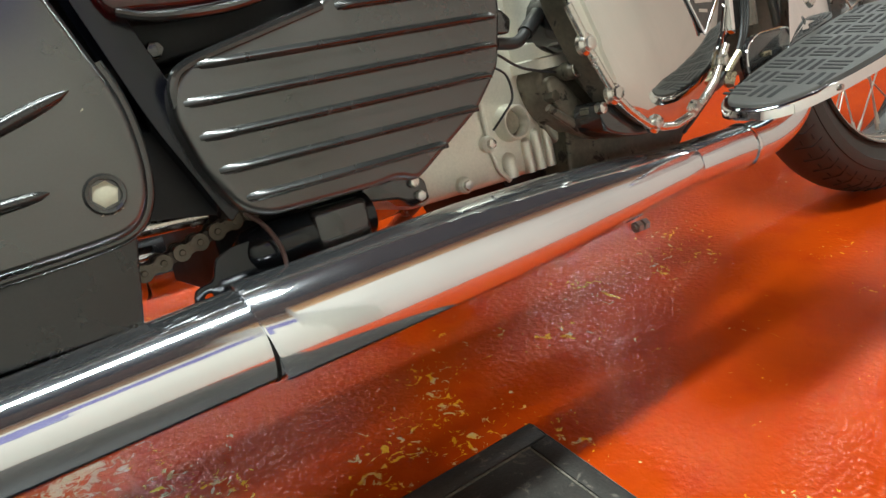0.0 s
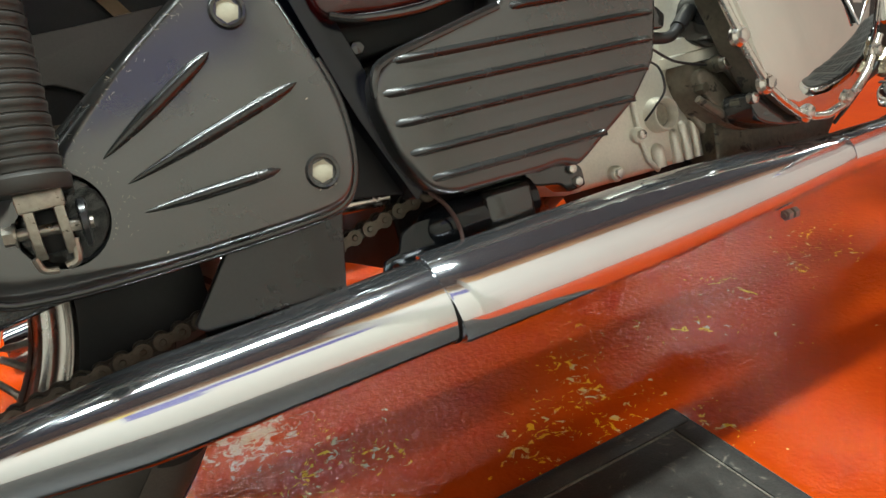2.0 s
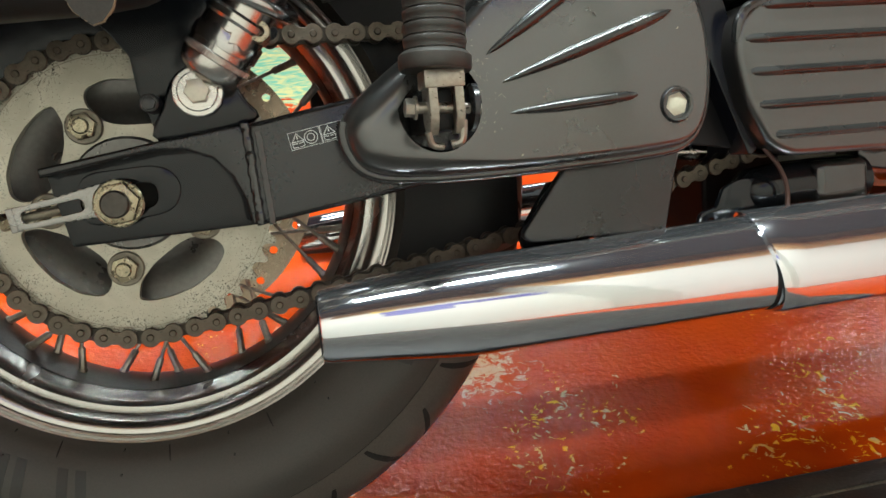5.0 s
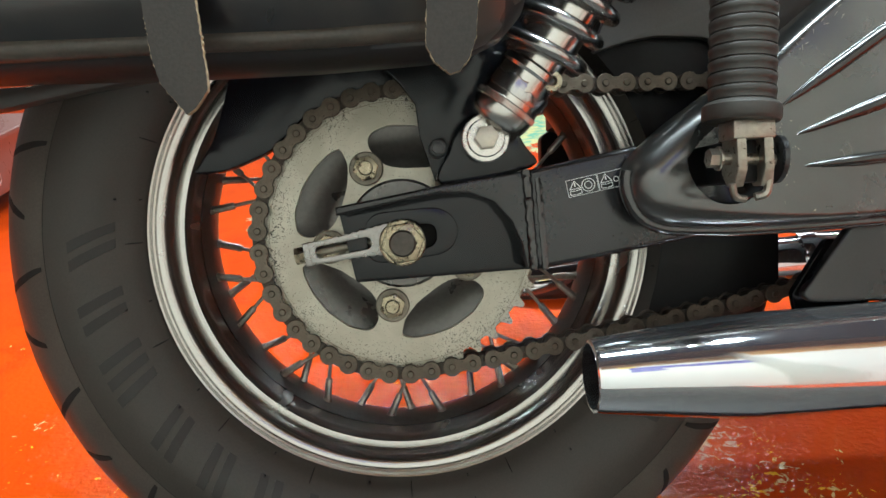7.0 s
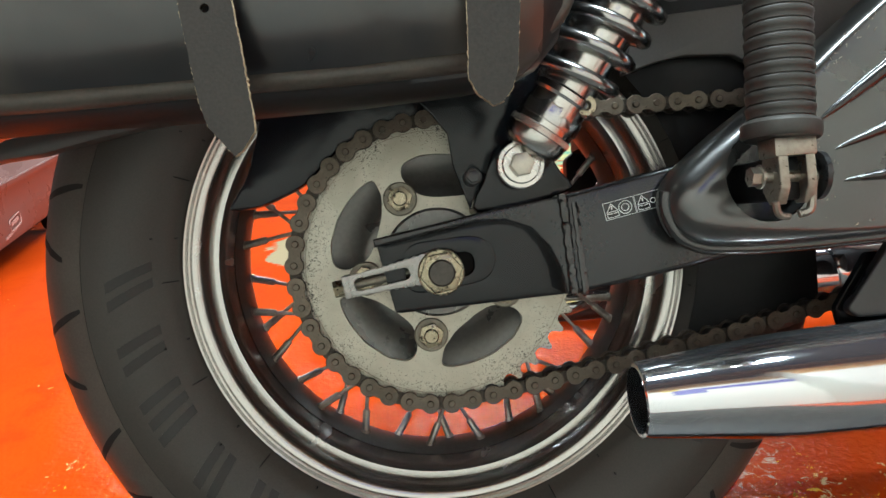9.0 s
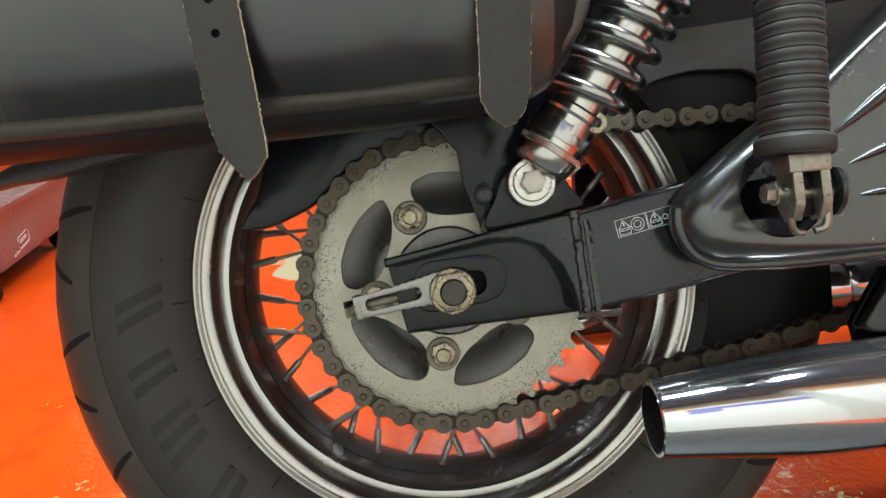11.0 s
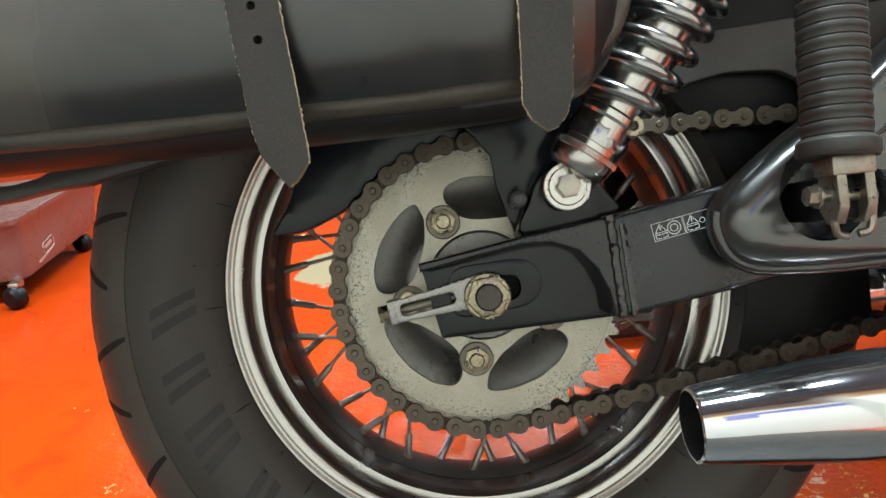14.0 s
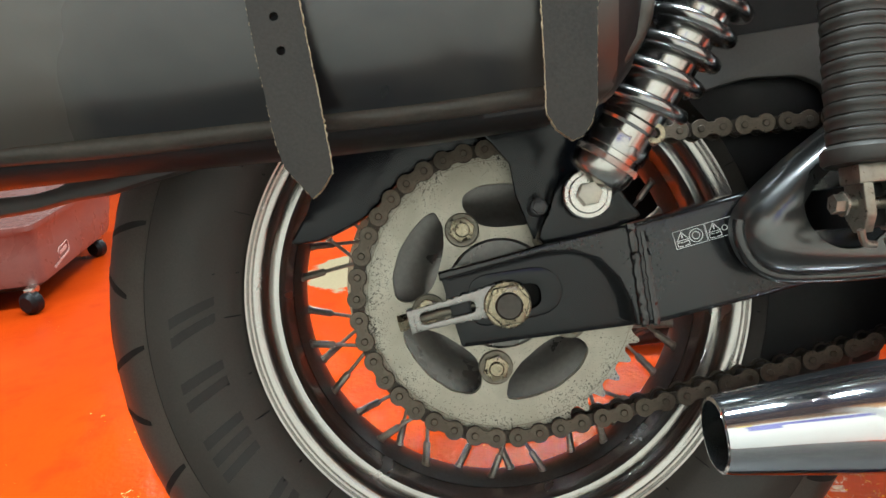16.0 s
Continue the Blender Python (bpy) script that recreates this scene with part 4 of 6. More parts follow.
def axle_and_adjuster():
    up = Vector((math.cos(radians(8.5)), math.sin(radians(8.5))))
    side = Vector((-up.y, up.x))

    def at(u, v):
        return tuple(Vector((-0.0665, -0.0105)) + up * u + side * v)

    top, bot = [], []
    for k in range(23):
        u = 0.002 + 0.060 * k / 22
        grow = 0.0078 + 0.0035 * max(0, (u - 0.012)) / 0.05
        notch = 0.0009 * (k % 2) if u > 0.022 else 0
        top.append(at(u, grow - notch)), bot.append(at(u, -grow + notch))
    nose = [at(0.062 + 0.010 * math.sin(radians(a)), 0.0113 * math.cos(radians(a))) for a in range(15, 180, 15)]
    hole = rounded([at(0.007, 0.0042), at(0.046, 0.0042), at(0.046, -0.0042), at(0.007, -0.0042)], 0.004, 5)
    adj = part("chain_adjuster", prism(B(), top + nose + bot[::-1], -0.1445, -0.1400, 0.0006, 2, holes=[hole]), ADJUSTER, bike, "bright notched steel chain adjuster plate")
    bm = B()
    a, b, c, d = at(-0.001, 0.0080), at(0.0035, 0.0080), at(0.0035, -0.0080), at(-0.001, -0.0080)
    prism(bm, [a, b, c, d], -0.1449, -0.122, 0.0006)
    part("folded_end", bm, ADJUSTER, adj)
    bm = B()
    p0, p1 = at(-0.002, 0), at(0.048, 0)
    tube(bm, [(p0[0], -0.134, p0[1]), (p1[0], -0.134, p1[1])], 0.0032, 12)
    part("adjuster_bolt", bm, GRIMY, adj)
    bm = B()
    q0, q1 = at(-0.0085, 0), at(-0.0015, 0)
    tube(bm, [(q0[0], -0.134, q0[1]), (q1[0], -0.134, q1[1])], 0.0062, 6)
    part("adjuster_nut", bm, ZINC, adj, "yellowed hexagon nut")
    bm = disc(B(), 0.0162, -0.1480, -0.1446, 0.0006, -0.0050, 40, 0.001)
    hexagon(bm, 0.0150, -0.1560, -0.1478, 0.0006, -0.0050, 8, 0.0018)
    nut = part("axle_nut", bm, ZINC, bike, "yellowed flanged axle nut")
    part("axle_end", disc(B(), 0.0092, -0.1610, -0.1555, 0.0006, -0.0050, 32, 0.0012), AXLE_END, nut, "dark axle end")


axle_and_adjuster()


# ---- shock absorber ----
def shock():
    foot = Vector((0.0600, -0.145, 0.0632))
    up = Vector((0.0555, -0.012, 0.0735)).normalized()
    body = [(0.006, 0.0100), (0.0130, 0.0115), (0.0172, 0.0138), (0.0200, 0.0172), (0.0213, 0.0215), (0.0215, 0.0255), (0.0222, 0.0262), (0.0222, 0.0300), (0.0213, 0.0308), (0.0208, 0.052), (0.0225, 0.054), (0.0225, 0.058), (0.0195, 0.060), (0.0188, 0.30), (0.006, 0.30)]
    centre = foot + Vector((-0.002, -0.008, -0.001))
    unit = part("shock_absorber", lathe(B(), body, centre, up, 40), SHOCK_BODY, bike, "chrome shock absorber with an open coil spring")
    bm = B()
    pts = []
    turns, start, pitch = 13.0, 0.0605, 0.0182
    u = up.orthogonal().normalized()
    v = up.cross(u)
    for k in range(int(turns * 24)):
        a = 2 * math.pi * k / 24
        rise = start + pitch * k / 24 * (1.0 if k > 24 else 0.55 + 0.45 * k / 24)
        pts.append(centre + up * rise + 0.0263 * (math.cos(a) * u + math.sin(a) * v))
    tube(bm, pts, 0.0047, 12)
    part("spring", bm, SHOCK_CHROME, unit, "chrome coil spring")
    bm = B()
    for k in range(110):
        a = 2 * math.pi * k / 110
        p = centre + up * 0.0281 + 0.0222 * (math.cos(a) * u + math.sin(a) * v)
        tube(bm, [p - up * 0.0018, p + up * 0.0018], 0.00032, 5)
    part("preload_ridge", bm, SHOCK_CHROME, unit)
    boss = B()
    lathe(boss, [(0.0035, -0.010), (0.0066, -0.010), (0.0072, -0.007), (0.0072, 0.012), (0.0035, 0.012)], (0.1030, -0.165, 0.0966), (0, 1, 0), 24)
    part("boss", boss, ZINC, unit, "round stop boss with a hole")
    # dark disc for the shaded bore of the boss
    part("boss_bore", disc(B(), 0.0036, -0.1715, -0.156, 0.1030, 0.0966, 16), DARK, unit)
    bm = B()
    rings = []
    for k in range(96):
        a = 2 * math.pi * k / 96
        out = math.cos(a) * u + math.sin(a) * v
        top = 0.0405 + 0.0075 * ((3 * k / 96) % 1.0) + 0.0012 * math.sin(18 * math.pi * k / 96)
        rings.append([bm.verts.new(centre + up * h + r * out) for r, h in ((0.0205, 0.0345), (0.0224, 0.0350), (0.0226, top - 0.001), (0.0220, top), (0.0205, top))])
    for k in range(96):
        for i in range(5):
            bm.faces.new((rings[k][i], rings[k][(i + 1) % 5], rings[(k + 1) % 96][(i + 1) % 5], rings[(k + 1) % 96][i]))
    part("cam_collar", bm, SHOCK_CHROME, unit, "stepped preload collar", 40)
    part("eye", disc(B(), 0.0150, -0.156, -0.128, 0.0600, 0.0632, 40, 0.002), DARK, unit)
    ring = part("washer", disc(B(), 0.0163, -0.1585, -0.1560, 0.0600, 0.0632, 40, 0.0008), STEEL, unit)
    part("washer_inner", disc(B(), 0.0130, -0.1604, -0.1583, 0.0600, 0.0632, 40, 0.0008), STEEL, ring)
    part("bolt", hexagon(B(), 0.0084, -0.1668, -0.1602, 0.0600, 0.0632, 5, 0.0016), ALLOY, ring)


shock()


# ---- black guards ----
def guards():
    plate = [(0.0145, 0.093), (0.0165, 0.070), (0.0265, 0.037), (0.050, 0.040), (0.072, 0.044), (0.074, 0.078), (0.100, 0.118), (0.155, 0.20), (-0.02, 0.20), (-0.012, 0.125), (0.004, 0.108)]
    part("chain_guard", prism(B(), plate, -0.1175, -0.1125, 0.0015, 2), PLATE, bike, "black chain guard plate")
    rear_part = flowing([(-0.1526, 0.0527), (-0.140, 0.0518), (-0.1287, 0.0529), (-0.1119, 0.0590), (-0.0960, 0.0660), (-0.0820, 0.077), (-0.0650, 0.0915), (-0.0380, 0.1016), (-0.0066, 0.1070), (0.01, 0.118), (0.02, 0.20), (-0.10, 0.21), (-0.11, 0.17), (-0.1337, 0.0865), (-0.1460, 0.064)], 4)
    part("inner_guard", prism(B(), rear_part, -0.092, -0.082, 0.002, 2), GUARD, bike, "black glossy inner mudguard")
    fender = [(0.340, -0.095), (0.352, -0.092), (0.362, -0.06), (0.366, 0), (0.362, 0.06), (0.352, 0.092), (0.340, 0.095), (0.346, 0.09), (0.355, 0.058), (0.359, 0), (0.355, -0.058), (0.346, -0.09)]
    part("rear_mudguard", lathe(B(), fender, seg=40, arc=(28, 142)), BLACK, bike, "black rear mudguard")
    hugger = [(0.335, -0.07), (0.342, -0.072), (0.345, 0.0), (0.342, 0.072), (0.335, 0.07), (0.338, 0.0)]
    part("front_guard", lathe(B(), hugger, seg=30, arc=(5, 40)), DARK, bike)
    bar = [(-0.47, 0.1105), (-0.40, 0.1085), (-0.358, 0.1078), (-0.333, 0.1080), (-0.316, 0.1110), (-0.305, 0.1157), (-0.294, 0.1178), (-0.26, 0.1190), (-0.20, 0.1250), (-0.14, 0.140),
           (-0.14, 0.126), (-0.18, 0.1190), (-0.218, 0.1142), (-0.248, 0.1089), (-0.280, 0.1025), (-0.308, 0.1005), (-0.334, 0.0960), (-0.36, 0.0940), (-0.47, 0.0910)]
    part("carrier_bar", prism(B(), bar, -0.108, -0.096, 0.003, 2), PRESSED, bike, "flat black luggage support bar")
    # dark fill in the middle of the bike: boxes and a sheet added to read black
    part("middle_fill", prism(B(), [(0.36, 0.02), (0.36, 0.32), (0.62, 0.32), (0.605, -0.02), (0.585, -0.075), (0.4735, -0.080), (0.4735, -0.046), (0.4735, -0.002), (0.36, 0.004)], -0.080, 0.10, 0.004), DARK, bike)
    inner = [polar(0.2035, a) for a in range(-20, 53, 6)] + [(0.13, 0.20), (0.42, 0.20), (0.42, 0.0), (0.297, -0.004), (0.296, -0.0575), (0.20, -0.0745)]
    part("inner_fill", prism(B(), inner, -0.0880, -0.0866), DARK, bike, "black fill sheet behind the chain")
    frame_plate = [(0.150, 0.128), (0.165, 0.168), (0.193, 0.1714), (0.2583, 0.1756), (0.30, 0.18), (0.36, 0.185), (0.36, 0.118), (0.2556, 0.1174), (0.2521, 0.1285), (0.236, 0.1372), (0.1991, 0.1394), (0.1772, 0.1361), (0.1613, 0.1315)]
    part("frame_plate", prism(B(), rounded(frame_plate, 0.004, 3), -0.1000, -0.0930, 0.0015), PRESSED, bike, "satin black pressed frame plate")
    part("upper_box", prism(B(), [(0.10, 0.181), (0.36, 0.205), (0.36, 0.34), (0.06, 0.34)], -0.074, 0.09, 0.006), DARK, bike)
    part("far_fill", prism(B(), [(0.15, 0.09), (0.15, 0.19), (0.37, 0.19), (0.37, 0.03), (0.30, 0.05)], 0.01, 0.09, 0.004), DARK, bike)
    bar = rounded([(0.392, 0.200), (0.418, 0.200), (0.4575, 0.0800), (0.4860, 0.0050), (0.468, -0.012), (0.4325, 0.0700)], [0.002, 0.002, 0.02, 0.004, 0.004, 0.02])
    part("frame_tube", prism(B(), bar, -0.1545, -0.130, 0.0095, 5), GUARD, bike, "broad black frame down tube", 60)
    part("frame_web", prism(B(), rounded([(0.418, 0.072), (0.442, 0.062), (0.474, 0.004), (0.474, -0.006), (0.41, 0.004)], 0.003), -0.136, -0.130, 0.0015), DARK, bike, "flat black frame gusset")
    part("frame_bolt", hexagon(B(), 0.006, -0.150, -0.135, 0.452, 0.118, 0), BLACK, bike)


guards()


# ---- side cover with its ribs, plugs and peg pocket ----
def side_cover():
    edge = [(0.1505, 0.036), (0.1500, 0.022), (0.1570, 0.0065), (0.1700, -0.0015), (0.190, -0.0045), (0.230, -0.0062), (0.310, -0.0045), (0.375, -0.0015), (0.398, 0.0035), (0.4095, 0.016), (0.415, 0.034), (0.4165, 0.060),
            (0.413, 0.090), (0.402, 0.122), (0.391, 0.152), (0.381, 0.176), (0.366, 0.190), (0.347, 0.189), (0.328, 0.176), (0.292, 0.149), (0.252, 0.1185), (0.222, 0.0945), (0.190, 0.0735), (0.160, 0.0500)]
    pocket = [polar(1.0, a) for a in range(0, 360, 12)]
    pocket = [(0.2135 + 0.0285 * x, 0.0415 + 0.0305 * z) for x, z in pocket]
    bm = B()
    rim = [Vector(p) for p in flowing(edge, 3)]
    count = len(rim)
    turn = sum(rim[i - 1].x * rim[i].y - rim[i].x * rim[i - 1].y for i in range(count))
    loops = [[bm.verts.new((p.x, -0.158, p.y)) for p in rim]]
    for step in range(9):
        a = math.pi / 2 * step / 8
        loop = []
        for i, p in enumerate(rim):
            along = (rim[(i + 1) % count] - rim[i - 1]).normalized()
            inward = Vector((-along.y, along.x)) * (1 if turn > 0 else -1)
            wide = 0.008 + 0.013 * max(0.0, min(1.0, (0.27 - p.x) / 0.10))
            q = p + inward * wide * (1 - math.cos(a))
            loop.append(bm.verts.new((q.x, -0.170 - 0.020 * math.sin(a), q.y)))
        loops.append(loop)
    for a, b in zip(loops, loops[1:]):
        for i in range(count):
            bm.faces.new((a[i], a[(i + 1) % count], b[(i + 1) % count], b[i]))
    front = [bm.edges.get((loops[-1][i], loops[-1][(i + 1) % count])) for i in range(count)]
    ring = [bm.verts.new((x, -0.190, z)) for x, z in pocket]
    front += [bm.edges.new((ring[i], ring[(i + 1) % len(ring)])) for i in range(len(ring))]
    bmesh.ops.triangle_fill(bm, edges=front, use_beauty=True, use_dissolve=False)
    cover = part("side_cover", bm, COVER, bike, "black painted side cover, scratched, with three raised ribs", 50)
    bm = lathe(B(), [(0.0292, -0.1885), (0.0305, -0.186), (0.0305, -0.150), (1e-5, -0.150), (1e-5, -0.153), (0.028, -0.153), (0.028, -0.186)], (0.2135, 0, 0.0415), seg=40)
    part("pocket", bm, BLACK, cover)
    # rolled outer lip along the lower and rear edge
    lip = [(x, -0.1755, z) for x, z in flowing(edge, 3)]
    lip = lip[:39] + [lip[39]]
    part("rolled_lip", tube(B(), [lip[i] for i in range(0, 39)], 0.0042, 14), BLACK, cover)
    for a, b, w in (((0.2455, 0.0715), (0.3310, 0.1275), 0.0050), ((0.2540, 0.0530), (0.3850, 0.0968), 0.0050), ((0.2590, 0.0335), (0.3570, 0.0402), 0.0043)):
        part("rib", spear(B(), a, b, -0.1893, w, 0.0056, blunt=0.62), RIB, cover, "raised tapering rib")
    for x, z in ((0.3850, 0.0315), (0.3495, 0.1515)):
        ring = part("plug_ring", lathe(B(), [(0.0085, -0.1885), (0.0098, -0.1922), (0.0118, -0.1926), (0.0132, -0.1900), (0.0132, -0.185), (0.0085, -0.185)], (x, 0, z), seg=36), BLACK, cover)
        part("plug", hexagon(B(), 0.0090, -0.1906, -0.186, x, z, 14, 0.0016), CREAM, ring, "pale cream round plug")
    bm = B()
    rng = random.Random(8)
    for k in range(60):
        x = 0.225 + 0.10 * rng.random()
        z = 0.094 + (x - 0.222) * 0.77 - 0.006 - 0.013 * rng.random() ** 2
        d = rng.uniform(0.001, 0.004)
        a = rng.uniform(0, 3.1)
        prism(bm, [(x, z), (x + d * math.cos(a), z + d * math.sin(a)), (x + d * 0.8 * math.cos(a + 0.2), z + d * 0.8 * math.sin(a + 0.2))], -0.19022, -0.1899)
    for k in range(70):
        a = rng.uniform(-0.7, 1.7)
        r = 1.06 + 0.55 * rng.random() ** 2
        x, z = 0.2135 + 0.0285 * r * math.cos(a), 0.0415 + 0.0305 * r * math.sin(a)
        d, e = rng.uniform(0.0006, 0.0022), rng.uniform(0, 3.1)
        prism(bm, [(x, z), (x + d * math.cos(e), z + d * math.sin(e)), (x + d * 0.7 * math.cos(e + 0.25), z + d * 0.7 * math.sin(e + 0.25))], -0.19022, -0.1899)
    for x, z, d in ((0.2665, 0.0040, 0.0022), (0.379, 0.0185, 0.003), (0.386, 0.0178, 0.003), (0.391, 0.0195, 0.002), (0.3860, 0.083, 0.0022)):
        prism(bm, [(x, z), (x + d, z + d * 0.3), (x + d * 0.9, z + d * 0.9)], -0.19026, -0.1899)
    tagged(part("chipped_paint", bm, GRIMY, cover, "pale chips and scratches in the paint"), kind="stuff")


side_cover()


def lower_plate():
    poly = rounded([(0.272, -0.0535), (0.318, 0.006), (0.402, 0.006), (0.387, -0.0625), (0.279, -0.0595)], [0.006, 0.004, 0.004, 0.003, 0.004])
    part("silencer_bracket", prism(B(), poly, -0.1655, -0.158, 0.003, 3), SATIN, bike, "flat black silencer bracket plate")
    part("bracket_flange", prism(B(), rounded([(0.284, -0.082), (0.279, -0.056), (0.305, -0.018), (0.325, -0.018), (0.340, -0.082)], 0.003), -0.140, -0.134, 0.001), PLATE, bike, "black rear flange of the silencer bracket")
    hole = [polar(0.0040, a, 0.4400, -0.0625) for a in range(0, 360, 30)]
    tab = rounded([(0.425, -0.085), (0.4285, -0.0668), (0.4312, -0.0549), (0.4381, -0.0525), (0.4462, -0.052), (0.4525, -0.0363), (0.4655, -0.0307), (0.49, -0.03), (0.52, -0.03), (0.52, -0.085)], 0.004)
    part("mount_tab", prism(B(), tab, -0.142, -0.137, 0.001, 2, holes=[hole]), PLATE, bike, "black mounting tab with a round hole")
    part("gear_shaft", tube(B(), [(0.405, -0.085, -0.002), (0.470, -0.085, -0.0065)], 0.0085, 20), STEEL, bike, "bright steel shaft end")
    part("lower_rail", tube(B(), [(0.474, -0.128, -0.044), (0.482, -0.128, -0.0425), (0.500, -0.128, -0.0415), (0.575, -0.128, -0.0395), (0.590, -0.128, -0.039)], [0.012, 0.019, 0.0215, 0.0215, 0.020], 32), PLATE, bike, "glossy black lower frame rail", 60)
    part("rail_block", block(B(), (0.532, -0.152, -0.060), (0.583, -0.112, -0.021), 0.007, 3), BLACK, bike, "square black end of the lower rail")
    part("drain_hose", tube(B(), curve_through([(0.478, -0.158, -0.006), (0.490, -0.160, -0.022), (0.497, -0.160, -0.040), (0.498, -0.158, -0.06)], 5), 0.0019, 8), BROWN_HOSE, bike, "thin brown drain hose")


lower_plate()


# ---- passenger peg, folded up ----
def passenger_peg():
    foot, up = Vector((0.2040, -0.2250, 0.0600)), Vector((0.0062, 0.004, 0.091)).normalized()
    profile = [(0.006, 0.0), (0.0212, 0.0), (0.0224, 0.0018), (0.0224, 0.0085), (0.0205, 0.0105), (0.0192, 0.0112)]
    s = 0.0112
    for n in range(18):
        profile += [(0.0179, s + 0.0001), (0.0179, s + 0.0008), (0.0188, s + 0.0010), (0.0189, s + 0.0040), (0.0192, s + 0.0044), (0.0195, s + 0.0071), (0.0193, s + 0.0076), (0.0181, s + 0.0078)]
        s += 0.0079
    profile += [(0.017, s), (0.006, s + 0.002)]
    peg = part("passenger_peg", lathe(B(), profile, foot, up, 40), PEG_RUBBER, bike, "ribbed black rubber passenger foot peg folded upright", 40)
    bm = B()
    block(bm, (0.1945, -0.236, 0.0495), (0.2195, -0.214, 0.0605), 0.0012)
    clevis = part("clevis", bm, PEG_STEEL, peg, "bright steel peg clevis")
    for x in (0.1965, 0.2125):
        bm = prism(B(), [(-0.235 + 0, 0.052), (-0.2150, 0.052), (-0.2130, 0.03), (-0.220, 0.022), (-0.230, 0.022), (-0.2360, 0.032)], 0, 0.0055, 0.001)
        bmesh.ops.transform(bm, matrix=Matrix(((0, 1, 0, x), (1, 0, 0, 0), (0, 0, 1, 0), (0, 0, 0, 1))), verts=bm.verts)
        part("prong", bm, PEG_STEEL, clevis)
    bm = tube(B(), [(0.184, -0.225, 0.0395), (0.2305, -0.225, 0.0365)], 0.0036, 14)
    part("pivot_bolt", bm, PEG_STEEL, clevis)
    bm = tube(B(), [(0.1835, -0.225, 0.0396), (0.1895, -0.225, 0.0392)], 0.0058, 6)
    tube(bm, [(0.1890, -0.225, 0.0392), (0.1905, -0.225, 0.0391)], 0.0072, 18)
    part("bolt_head", bm, PEG_STEEL, clevis)
    bm = tube(B(), [(0.2235, -0.222, 0.0375), (0.2245, -0.222, 0.0375), (0.2275, -0.222, 0.0373), (0.2285, -0.222, 0.0372)], [0.012, 0.0145, 0.0145, 0.012], 24)
    part("cup_washer", bm, SATIN, clevis)
    bm = block(B(), (0.1990, -0.226, 0.024), (0.2160, -0.152, 0.050), 0.003)
    part("boss", bm, DARK, clevis)
    bm = tube(B(), curve_through([(0.1955, -0.230, 0.024), (0.198, -0.228, 0.0165), (0.205, -0.226, 0.0145)], 5), 0.0022, 8)
    tube(bm, curve_through([(0.2180, -0.230, 0.030), (0.2165, -0.229, 0.018), (0.2100, -0.228, 0.0155)], 5), 0.0026, 8)
    part("return_spring", bm, PEG_STEEL, clevis)


passenger_peg()


# ---- exhaust ----
AXIS_Y = -0.175


def oval_section(bm, sign):
    """Make the round tube oval towards its front: the broad side leans back and looks a little upwards."""
    c, d = math.cos(radians(28)), math.sin(radians(28))
    line = ((0.12, -0.099), (0.463, -0.0915), (0.76, -0.0885), (0.957, -0.0902))
    for v in bm.verts:
        w = min(1.0, max(0.0, (v.co.x - 0.16) / 0.26)) * min(1.0, max(0.0, (0.95 - v.co.x) / 0.12))
        mid = line[-1][1]
        for (x0, z0), (x1, z1) in zip(line, line[1:]):
            if v.co.x <= x1:
                mid = z0 + (z1 - z0) * (v.co.x - x0) / (x1 - x0)
                break
        mid += 0.0 if sign > 0 else 0.022
        dy, dz = sign * (v.co.y - sign * AXIS_Y), v.co.z - mid
        out, along = (-dy * c + dz * d) * (1 - 0.32 * w), (dy * d + dz * c) * (1 + 0.014 * w)
        v.co.y, v.co.z = sign * AXIS_Y + sign * (-out * c + along * d), mid + out * d + along * c


